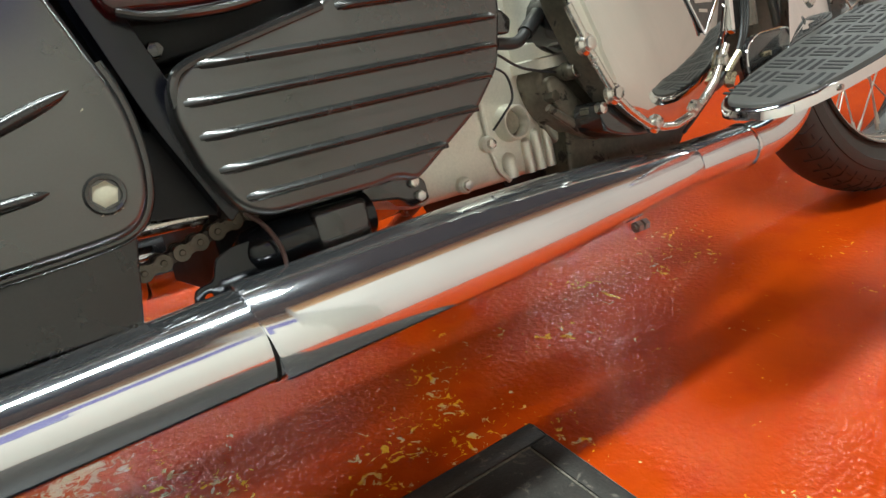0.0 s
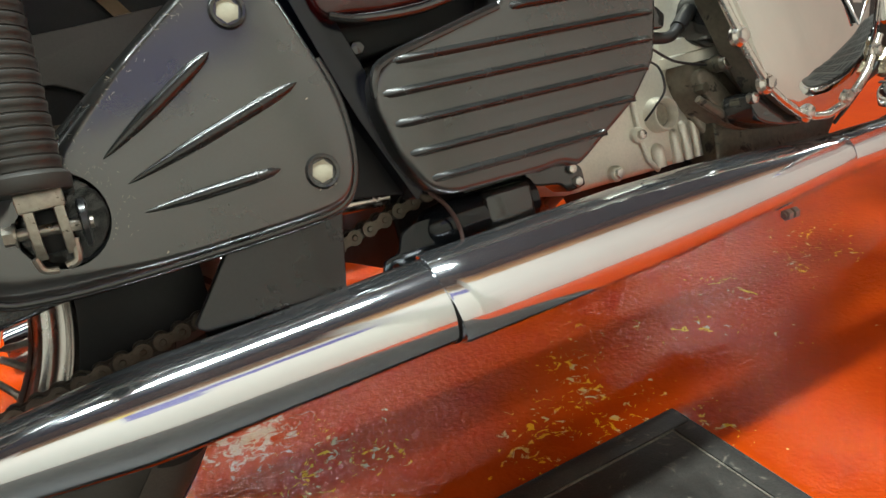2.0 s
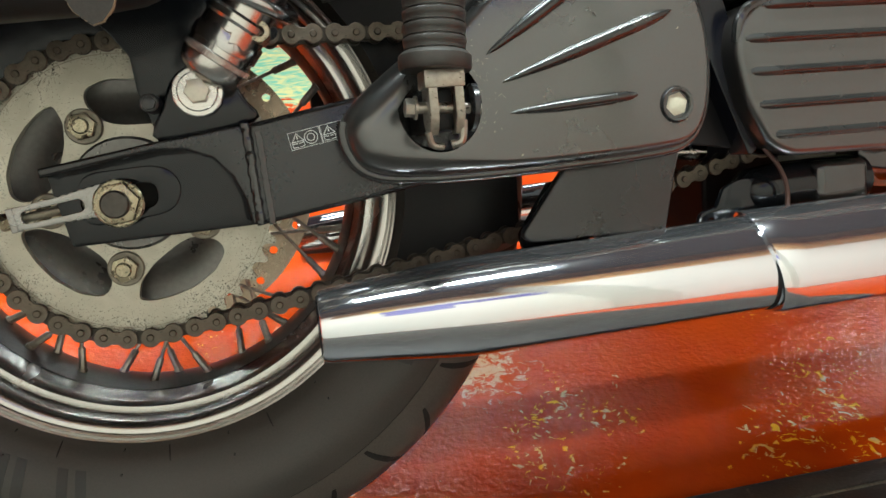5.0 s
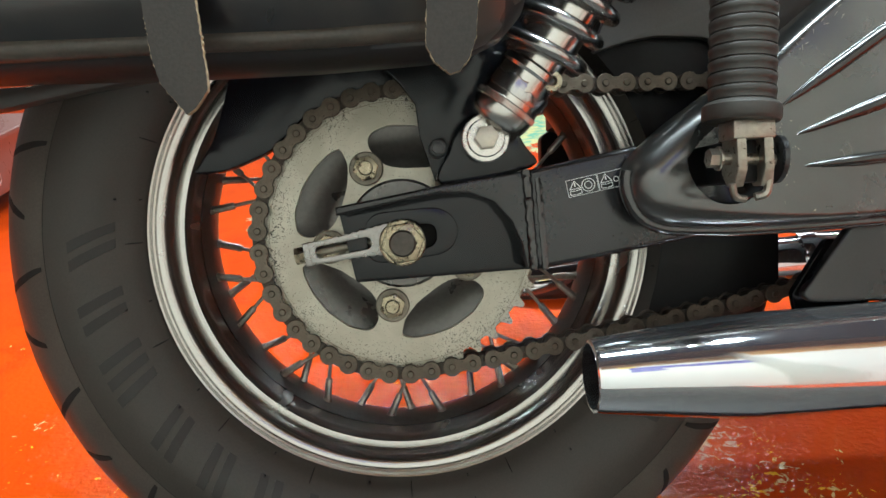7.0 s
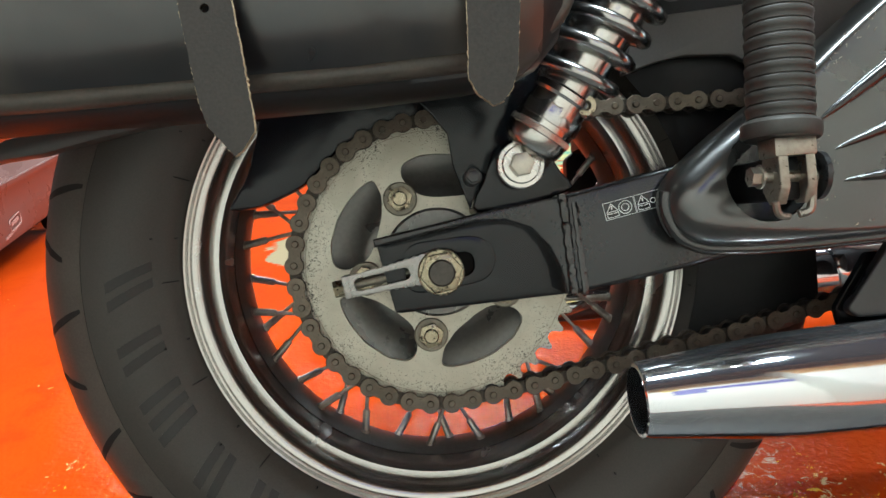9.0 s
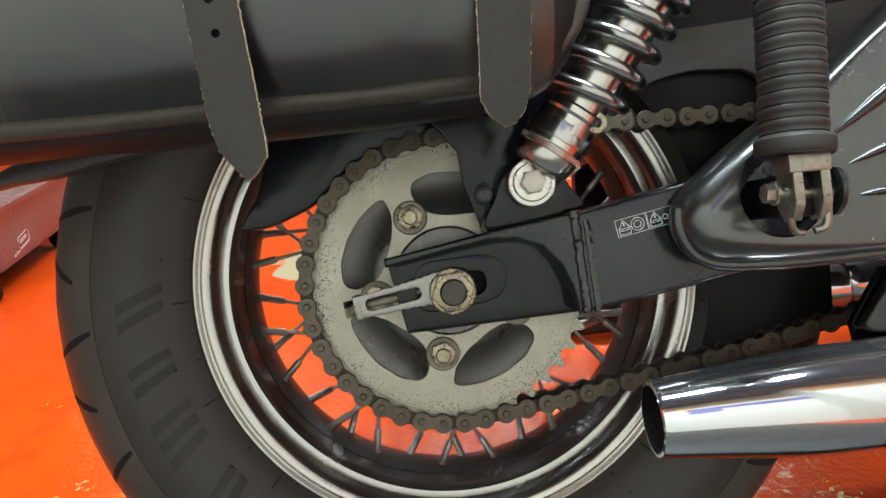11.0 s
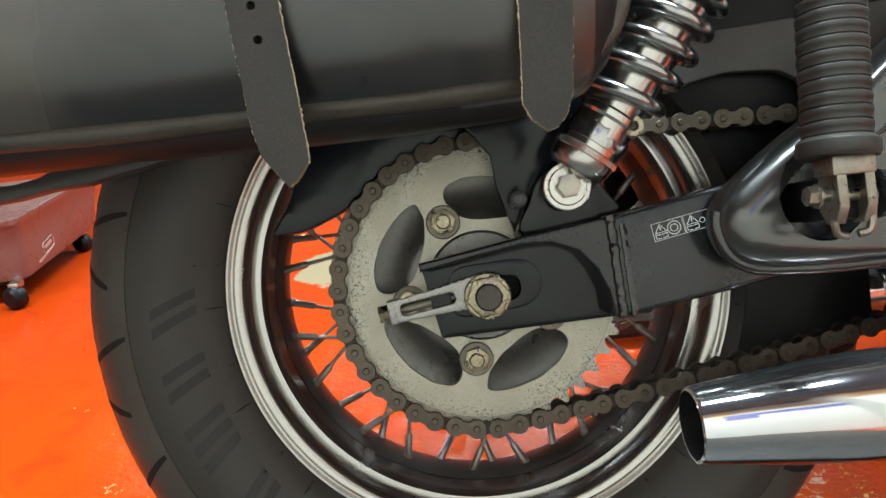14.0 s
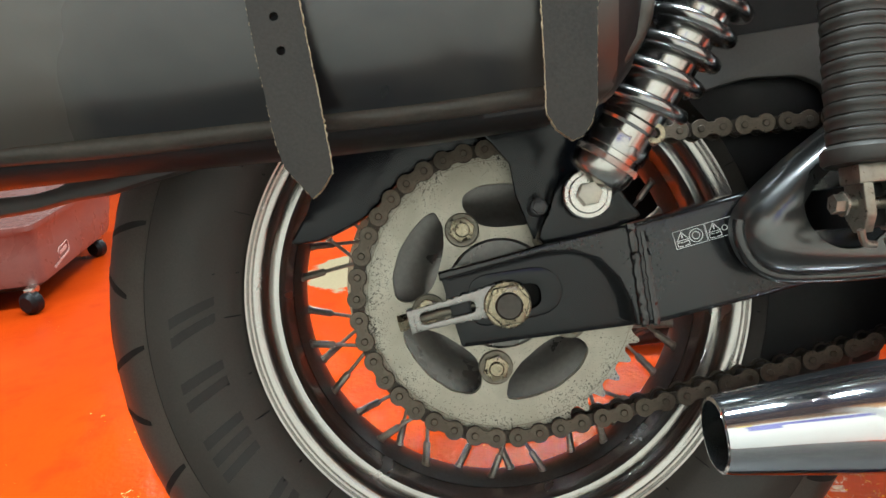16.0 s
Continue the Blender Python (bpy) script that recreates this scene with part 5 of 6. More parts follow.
def exhaust(sign, name):
    def along(rows):
        return [(x, sign * AXIS_Y, z + (0.0 if sign > 0 else 0.022)) for x, z, _ in rows], [r for *_, r in rows]

    rows = [(0.121, -0.0990, 0.0220), (0.1215, -0.0990, 0.0243), (0.124, -0.0990, 0.0252), (0.160, -0.0985, 0.0290), (0.205, -0.0980, 0.0335), (0.222, -0.0978, 0.0347), (0.245, -0.0972, 0.0352), (0.35, -0.0945, 0.0360), (0.463, -0.0915, 0.0370)]
    bm = B()
    pts, radii = along(rows)
    tube(bm, pts, radii, 64, caps=False)
    inner, ri = along([(0.463, -0.0915, 0.034), (0.30, -0.096, 0.033), (0.16, -0.0985, 0.0265), (0.121, -0.0990, 0.0220)])
    tube(bm, inner, ri, 64, caps=False)
    bmesh.ops.remove_doubles(bm, verts=bm.verts, dist=1e-5)
    oval_section(bm, sign)
    pipe = part(name, bm, PIPE_CHROME, bike, "long chrome exhaust silencer with an open tapered end", 40)
    bm = B()
    pts, radii = along([(0.18, -0.0985, 0.012), (0.20, -0.0985, 0.027), (0.205, -0.098, 0.012)])
    tube(bm, pts, radii, 24)
    part("baffle", bm, DARK, pipe)
    rows = [(0.4560, -0.0915, 0.0372), (0.4562, -0.0915, 0.0402), (0.4580, -0.0915, 0.0410), (0.480, -0.0913, 0.0412), (0.56, -0.0905, 0.0415), (0.66, -0.0890, 0.0415), (0.76, -0.0885, 0.0385), (0.86, -0.0890, 0.0325), (0.93, -0.0898, 0.0282), (0.954, -0.0902, 0.0268), (0.9565, -0.0902, 0.0262), (0.957, -0.0902, 0.0235)]
    bm = B()
    pts, radii = along(rows)
    tube(bm, pts, radii, 64, caps=False)
    for v in bm.verts:
        if v.co.x < 0.459:
            v.co.x += -0.16 * (v.co.z + 0.0915)
    oval_section(bm, sign)
    part("front_sleeve", bm, PIPE_CHROME, pipe, "chrome front sleeve of the exhaust", 40)
    bm = tube(B(), along([(0.4545, -0.0915, 0), (0.4575, -0.0915, 0)])[0], 0.0378, 48)
    oval_section(bm, sign)
    part("joint_shadow_ring", bm, DARK, pipe)
    bm = B()
    rows = [(0.950, -0.0902, 0.0240), (0.9590, -0.0902, 0.0240), (0.9594, -0.0902, 0.0254), (0.961, -0.0902, 0.0258), (1.02, -0.0912, 0.0258), (1.067, -0.0925, 0.0255)]
    pts, radii = along(rows)
    tube(bm, pts, radii, 48)
    part("mid_pipe", bm, PIPE_CHROME, pipe)
    bm = B()
    pts, radii = along([(1.0605, -0.0924, 0.0240), (1.0610, -0.0924, 0.0272), (1.0635, -0.0925, 0.0278), (1.0665, -0.0925, 0.0272), (1.0670, -0.0925, 0.0240)])
    tube(bm, pts, radii, 48)
    part("clamp_ring", bm, CHROME, pipe)
    path = curve_through([(1.066, sign * AXIS_Y, -0.0925), (1.115, sign * AXIS_Y, -0.0905), (1.165, sign * AXIS_Y, -0.075), (1.195, sign * AXIS_Y, -0.04), (1.21, sign * AXIS_Y, 0.01), (1.215, sign * (AXIS_Y + 0.01), 0.08), (1.20, sign * (AXIS_Y + 0.03), 0.2)], 6)
    part("header_pipe", tube(B(), path, 0.0245, 40), PIPE_CHROME, pipe, "chrome header pipe bending upwards")
    if sign > 0:
        return
    bm = B()
    for x, z in ((0.8635, -0.1268), (0.8735, -0.1272)):
        tube(bm, [(x - 0.0032, AXIS_Y - 0.005, z - 0.004), (x + 0.0032, AXIS_Y - 0.005, z - 0.004)], 0.0062, 6)
    tube(bm, [(0.858, AXIS_Y - 0.005, -0.1308), (0.880, AXIS_Y - 0.005, -0.1312)], 0.0028, 10)
    part("clamp_bolt", bm, GRIMY, pipe)


exhaust(1, "silencer")
exhaust(-1, "silencer")


# ---- engine ----
def ribbed_cover():
    edge = rounded([(0.575, 0.1300), (0.462, 0.1035), (0.4475, 0.0900), (0.4445, 0.068), (0.4535, 0.029), (0.472, -0.0035), (0.492, -0.0135), (0.584, -0.0148), (0.604, -0.0125), (0.6205, -0.0200), (0.630, -0.016), (0.699, 0.0240), (0.731, 0.0560), (0.746, 0.106), (0.752, 0.20), (0.60, 0.20)], 0.008, 3)
    cover = part("ribbed_engine_cover", prism(B(), edge, -0.1745, -0.130, 0.007, 4), ENGINE_COVER, bike, "black engine cover with horizontal raised ribs", 50)
    for z, x0, x1 in ((0.1250, 0.582, 0.742), (0.0995, 0.4640, 0.7400), (0.0755, 0.4500, 0.7335), (0.0512, 0.4540, 0.7210), (0.0262, 0.4610, 0.6990), (0.0030, 0.4750, 0.6590)):
        bm = B()
        n = 18
        rows = []
        for i in range(n + 1):
            w = i / n
            s = min(1.0, w / 0.03, (1 - w) / 0.02)
            h = 0.0046 * math.sqrt(max(0.0, min(1.0, s)))
            # a steep upper side, a long lower slope
            sect = [(0.0046, 0.0), (0.0030, 0.40), (0.0010, 0.90), (0.0, 1.0), (-0.0009, 0.90), (-0.0024, 0.40), (-0.0036, 0.0)]
            rows.append([bm.verts.new((x0 + (x1 - x0) * w, -0.1738 - h * k, z + dz)) for dz, k in sect])
        for a, b in zip(rows, rows[1:]):
            for k in range(6):
                bm.faces.new((a[k], a[k + 1], b[k + 1], b[k]))
        part("rib", bm, RIB, cover)
    # bright rolled edge at the upper rear shoulder
    part("shoulder", tube(B(), curve_through([(0.449, -0.1690, 0.075), (0.4505, -0.171, 0.0905), (0.4640, -0.1715, 0.1020), (0.52, -0.172, 0.1155), (0.573, -0.172, 0.1275)], 5), 0.0042, 10), BLACK, cover)
    part("top_tab", prism(B(), rounded([(0.745, 0.085), (0.763, 0.083), (0.768, 0.096), (0.758, 0.106), (0.748, 0.108)], 0.004), -0.160, -0.148, 0.002), BLACK, cover)
    # added black filler that hides the pale crankcase top
    part("upper_filler", prism(B(), rounded([(0.43, 0.105), (0.60, 0.130), (0.735, 0.138), (0.75, 0.27), (0.43, 0.27)], 0.006), -0.128, 0.10, 0.006), DARK, bike, "black filler block above the engine cover")
    panel = flowing([(0.42, 0.150), (0.45, 0.1385), (0.50, 0.1385), (0.54, 0.145), (0.60, 0.17), (0.60, 0.25), (0.42, 0.25)], 4)
    part("painted_panel", prism(B(), panel, -0.165, -0.10, 0.010, 3), RED_BLACK, bike, "black panel above the engine cover, tinted red for its reflections")
    part("panel_trim", tube(B(), curve_through([(0.43, -0.163, 0.1425), (0.452, -0.166, 0.1365), (0.50, -0.166, 0.136), (0.545, -0.166, 0.143)], 5), 0.0035, 10), BLACK, bike)


ribbed_cover()


def tank_and_seat():
    """The fuel tank and the seat, unseen above, made wide so their shade lies on engine and floor."""
    for name, mat, label, rows in (
            ("fuel_tank", RED_BLACK, "dark red teardrop fuel tank", [(0.72, 0.09, 0.47, 0.05), (0.78, 0.15, 0.49, 0.09), (0.92, 0.20, 0.50, 0.12), (1.08, 0.20, 0.51, 0.13), (1.22, 0.16, 0.53, 0.11), (1.30, 0.08, 0.54, 0.06)]),
            ("seat", LEATHER, "black leather seat", [(0.02, 0.12, 0.44, 0.03), (0.10, 0.19, 0.42, 0.05), (0.30, 0.215, 0.37, 0.055), (0.50, 0.215, 0.36, 0.055), (0.66, 0.17, 0.40, 0.05), (0.74, 0.10, 0.43, 0.03)])):
        bm = B()
        rings = []
        for x, half, z, h in rows:
            rings.append([bm.verts.new((x, half * math.cos(a), z + h * math.sin(a))) for a in [2 * math.pi * k / 24 for k in range(24)]])
        for a, b in zip(rings, rings[1:]):
            for k in range(24):
                bm.faces.new((a[k], a[(k + 1) % 24], b[(k + 1) % 24], b[k]))
        bm.faces.new(rings[0]), bm.faces.new(rings[-1])
        bmesh.ops.subdivide_edges(bm, edges=list(bm.edges), cuts=1, use_grid_fill=True, smooth=0.7)
        part(name, bm, mat, bike, label, 60)


tank_and_seat()


def crankcase():
    body = rounded([(0.55, -0.028), (0.636, -0.0385), (0.646, -0.0535), (0.77, -0.0565), (0.84, -0.055), (0.86, 0.02), (0.86, 0.20), (0.55, 0.20)], 0.01)
    lump = rounded([(0.590, -0.012), (0.642, -0.016), (0.655, -0.026), (0.656, -0.044), (0.636, -0.047), (0.626, -0.037), (0.604, -0.033), (0.590, -0.029)], 0.004)
    part("stand_bracket", prism(B(), lump, -0.132, -0.105, 0.003, 3), BLACK, bike, "black stand bracket below the engine cover")
    for x, z in ((0.6415, -0.0250), (0.6455, -0.0385)):
        part("bracket_bolt", hexagon(B(), 0.005, -0.1365, -0.131, x, z, 15, 0.001), STEEL, bike)
    case = part("crankcase", prism(B(), body, -0.104, 0.14, 0.006, 3), ALLOY, bike, "sandblasted silver engine casing")
    for x, z in ((0.6605, -0.0440), (0.7135, -0.0462), (0.7520, -0.0140)):
        boss = part("bolt_boss", disc(B(), 0.0085, -0.112, -0.10, x, z, 24, 0.002), ALLOY, case)
        part("bolt", hexagon(B(), 0.0052, -0.1165, -0.1115, x, z, 10, 0.001), STEEL, boss)
    ring = part("oil_plug_rim", lathe(B(), [(0.0130, -0.100), (0.0140, -0.1175), (0.0152, -0.1195), (0.0168, -0.1195), (0.0180, -0.1175), (0.0195, -0.100)], (0.7860, 0, 0.0005), seg=40), ALLOY, case)
    part("oil_plug", disc(B(), 0.0130, -0.1085, -0.102, 0.7860, 0.0005, 32, 0.002), GRIMY, ring)
    part("casing_seam", tube(B(), [(0.757, -0.106, 0.16), (0.7545, -0.106, 0.05), (0.7545, -0.106, -0.02), (0.762, -0.106, -0.045), (0.772, -0.106, -0.056)], 0.003, 8), ALLOY, case)
    for x, r, z0, z1 in ((0.776, 0.0085, -0.054, -0.028), (0.803, 0.0065, -0.055, -0.018), (0.818, 0.0065, -0.055, -0.012), (0.833, 0.006, -0.055, -0.01)):
        part("casting_rib", tube(B(), [(x, -0.104, z0), (x, -0.104, z1 - r), (x, -0.104, z1 - 0.5 * r), (x, -0.104, z1 - 0.15 * r), (x, -0.104, z1)], [r, r, r * 0.87, r * 0.52, r * 0.1], 14), ALLOY, case)
    part("cylinder_base", tube(B(), [(0.846, -0.105, 0.045), (0.846, -0.105, 0.0555), (0.846, -0.105, 0.057), (0.846, -0.105, 0.072), (0.846, -0.105, 0.074), (0.846, -0.105, 0.2)], [0.043, 0.043, 0.040, 0.040, 0.035, 0.035], 32), ALLOY, bike, "bare silver starter housing")
    part("dark_recess", prism(B(), flowing([(0.822, 0.036), (0.820, 0.012), (0.828, -0.014), (0.85, -0.04), (0.92, -0.055), (0.93, 0.0), (0.89, 0.06)], 4), -0.116, -0.09, 0.006), GRIMY, case)
    part("sump", prism(B(), rounded([(0.775, -0.045), (0.93, -0.045), (0.93, -0.115), (0.80, -0.115)], 0.01), -0.085, 0.10, 0.006), DARK, bike, "dark sump under the engine")
    # black engine block with small brackets round the polished cover
    block_poly = rounded([(0.835, -0.072), (0.88, -0.090), (1.005, -0.090), (1.045, -0.050), (1.10, 0.02), (1.13, 0.20), (0.848, 0.20), (0.846, 0.03)], 0.006)
    inner = part("engine_block", prism(B(), block_poly, -0.128, 0.15, 0.008), ENGINE, bike, "oily dark engine block")
    for x, z, r, y in ((0.8360, 0.0680, 0.0115, -0.178), (0.8300, 0.0380, 0.0090, -0.170), (0.8420, -0.0060, 0.0085, -0.176)):
        knob = part("sender", lathe(B(), [(1e-5, y), (r * 0.7, y), (r * 0.8, y + 0.004), (r, y + 0.006), (r, y + 0.018), (r * 0.75, y + 0.02), (r * 0.75, -0.10), (1e-5, -0.10)], (x, 0, z), seg=20), ENGINE, inner)
        part("sender_ring", disc(B(), r * 0.82, y - 0.0008, y + 0.0006, x, z, 20, 0.0004, hole=r * 0.55), STEEL, knob)
    part("oil_line", tube(B(), curve_through([(0.838, -0.170, 0.082), (0.832, -0.172, 0.060), (0.836, -0.172, 0.036), (0.850, -0.168, 0.016), (0.872, -0.165, -0.006)], 5), 0.0030, 10), DARK, inner)
    mount = part("mount_casting", prism(B(), flowing([(0.8112, 0.0452), (0.8390, 0.0513), (0.8711, 0.0239), (0.8940, -0.0156), (0.8879, -0.0393), (0.8494, -0.0280), (0.8209, -0.0025), (0.8092, 0.0242)], 4), -0.138, -0.100, 0.010, 4), BROWN_CAST, inner, "brown stained engine mount casting", 50)
    part("mount_web", prism(B(), flowing([(0.8108, 0.0308), (0.8268, 0.0349), (0.8535, 0.0039), (0.8733, -0.0225), (0.8541, -0.0241), (0.8218, 0.0019)], 4), -0.146, -0.130, 0.005, 3), BROWN_CAST, mount, "", 50)
    for a, b in ([(0.8103, 0.0076), (0.8550, -0.0294)], [(0.8467, 0.0443), (0.8888, -0.0108)]):
        part("mount_rib", tube(B(), [(a[0], -0.140, a[1]), ((a[0] + b[0]) / 2, -0.143, (a[1] + b[1]) / 2), (b[0], -0.140, b[1])], [0.004, 0.005, 0.003], 10), BROWN_CAST, mount)
    part("mount_bolt", hexagon(B(), 0.006, -0.148, -0.136, 0.8164, 0.0173, 12, 0.001), ENGINE, mount)
    part("frame_clamp", prism(B(), flowing([(0.8235, 0.1133), (0.8506, 0.1054), (0.8485, 0.0802), (0.8506, 0.0593), (0.8291, 0.0574), (0.8154, 0.0746)], 4), -0.172, -0.120, 0.008, 4), BLACK, inner, "black frame clamp beside the polished cover", 50)
    part("lower_bracket", prism(B(), flowing([(0.8374, 0.0022), (0.8711, -0.0043), (0.9034, -0.0244), (0.9165, -0.0411), (0.8746, -0.0387), (0.8382, -0.0243)], 4), -0.186, -0.150, 0.006, 4), BLACK, inner, "black bracket under the polished cover", 50)
    # backing plate added to keep the bright floor from showing between the cables
    part("cable_backing", prism(B(), flowing([(1.1121, 0.1182), (1.2823, 0.1029), (1.2637, 0.0395), (1.2224, 0.0014), (1.1313, -0.0194), (1.0825, -0.0177)], 4), -0.135, -0.02, 0.008, 4), ENGINE, inner, "dark backing plate filling the gap behind the cables", 50)
    part("bracket_bolt", hexagon(B(), 0.006, -0.192, -0.184, 0.8332, -0.0029, 25, 0.001), STEEL, inner)


crankcase()


def clutch_cover():
    edge = [(0.800, 0.20), (0.7985, 0.125), (0.803, 0.096), (0.816, 0.066), (0.8205, 0.0520), (0.836, 0.0225), (0.8475, 0.0020), (0.862, -0.0125), (0.884, -0.0300), (0.904, -0.0375), (0.925, -0.0405), (0.950, -0.0360), (0.975, -0.0250), (1.000, -0.0090), (1.030, 0.026), (1.052, 0.075), (1.062, 0.13), (1.06, 0.20)]
    # side wall coloured as dark casting so that it mirrors no orange floor
    rim = part("clutch_cover", prism(B(), rounded(edge, 0.006, 2), -0.196, -0.166, 0.004, 3), ENGINE, bike, "mirror-polished chrome clutch cover", 50)
    face = rounded(edge, 0.006, 2)
    bm = B()
    rings = []
    for s in (0.985, 0.95, 0.90, 0.84, 0.76, 0.66, 0.54, 0.40, 0.24):
        y = -0.2125 + 0.0155 * s ** 3.2
        rings.append([bm.verts.new((0.9275 + (x - 0.9275) * s, y, 0.085 + (z - 0.085) * s)) for x, z in face])
    rings.insert(0, [bm.verts.new((v.co.x, -0.185, v.co.z)) for v in rings[0]])
    n = len(face)
    for a, b in zip(rings, rings[1:]):
        for i in range(n):
            bm.faces.new((a[i], a[(i + 1) % n], b[(i + 1) % n], b[i]))
    bm.faces.new(rings[-1])
    part("cover_face", bm, POLISHED, rim, "", 50)
    flange = [(x, -0.1975, z) for x, z in edge[2:15]]
    part("bright_flange", tube(B(), flange, 0.0044, 12), LUG, rim, "bright machined flange")
    for x, z in ((0.8190, 0.0585), (0.8445, 0.0080), (0.8940, -0.0305), (0.957, -0.0275), (1.018, 0.01), (0.803, 0.125)):
        lug = part("bolt_lug", disc(B(), 0.0110, -0.2010, -0.190, x, z, 28, 0.003), LUG, rim)
        part("bolt", hexagon(B(), 0.0068, -0.2050, -0.2005, x, z, 20, 0.0016), STEEL, lug, "steel hexagon bolt")
    badge = part("badge", prism(B(), rounded([(0.9360, 0.108), (1.0230, 0.100), (0.9720, 0.0425)], 0.004), -0.2140, -0.203, 0.001), BLACK, rim, "dark triangular badge with plain bars")
    for a, b in (((0.9360, 0.108), (0.9720, 0.0425)), ((0.9720, 0.0425), (1.0230, 0.100))):
        part("badge_edge", tube(B(), [(a[0], -0.2140, a[1]), (b[0], -0.2140, b[1])], 0.0016, 8), CHROME, badge)
    bm = B()
    for x, w, z in ((0.956, 0.040, 0.0810), (0.962, 0.028, 0.0745), (0.967, 0.014, 0.0650)):
        prism(bm, [(x, z), (x + w, z - 0.002), (x + w, z + 0.0015), (x, z + 0.0035)], -0.2148, -0.2138)
    part("badge_bars", bm, STEEL, badge)


clutch_cover()


def hoses():
    part("breather_hose", tube(B(), curve_through([(0.752, -0.150, 0.0770), (0.775, -0.152, 0.0745), (0.792, -0.150, 0.0830), (0.815, -0.145, 0.0965), (0.838, -0.140, 0.099), (0.86, -0.13, 0.12)], 6), 0.0058, 12), WIRE, bike, "black breather hose")
    part("hose_clip", tube(B(), [(0.834, -0.141, 0.1000), (0.8385, -0.1405, 0.0990)], 0.0074, 16), STEEL, bike)
    part("hose_elbow", tube(B(), [(0.790, -0.1505, 0.0815), (0.815, -0.145, 0.0968)], 0.0078, 14), WIRE, bike)
    part("cable", tube(B(), curve_through([(0.752, -0.150, 0.067), (0.775, -0.150, 0.052), (0.800, -0.148, 0.0445), (0.828, -0.146, 0.0385)], 6), 0.0014, 8), WIRE, bike, "thin black cable")
    part("cable", tube(B(), curve_through([(0.742, -0.150, 0.058), (0.757, -0.150, 0.047), (0.759, -0.150, 0.026), (0.748, -0.145, 0.012), (0.745, -0.13, 0.0)], 6), 0.0012, 8), WIRE, bike)
    for k in range(3):
        d = 0.006 * k
        part("cable", tube(B(), curve_through([(1.066 + d, -0.200, 0.20), (1.058 + d, -0.204, 0.070), (1.041 + 0.5 * d, -0.205, 0.021), (1.014, -0.200 + 0.3 * d, -0.003 - 0.4 * d), (0.980, -0.190, -0.034), (0.965, -0.175, -0.055)], 5), 0.0021, 8), WIRE, bike)
    part("cable_clip", tube(B(), [(1.016, -0.203, -0.002), (1.036, -0.207, 0.016)], 0.0046, 8), ZINC, bike)
    part("bright_strut", prism(B(), [(1.036, 0.040), (1.042, 0.036), (1.052, 0.20), (1.040, 0.20)], -0.204, -0.196, 0.002), CHROME, bike, "bright upright strut edge")
    part("cable_nut", tube(B(), [(1.012, -0.206, -0.016), (1.020, -0.206, -0.004)], 0.006, 6), ZINC, bike)
    for x in (1.095, 1.12, 1.15):
        part("vertical_fitting", tube(B(), [(x, -0.15, 0.04), (x, -0.15, 0.08), (x, -0.15, 0.085), (x + 0.004, -0.15, 0.2)], [0.012, 0.012, 0.008, 0.008], 14), GRIMY if x > 1.13 else DARK, bike)


hoses()


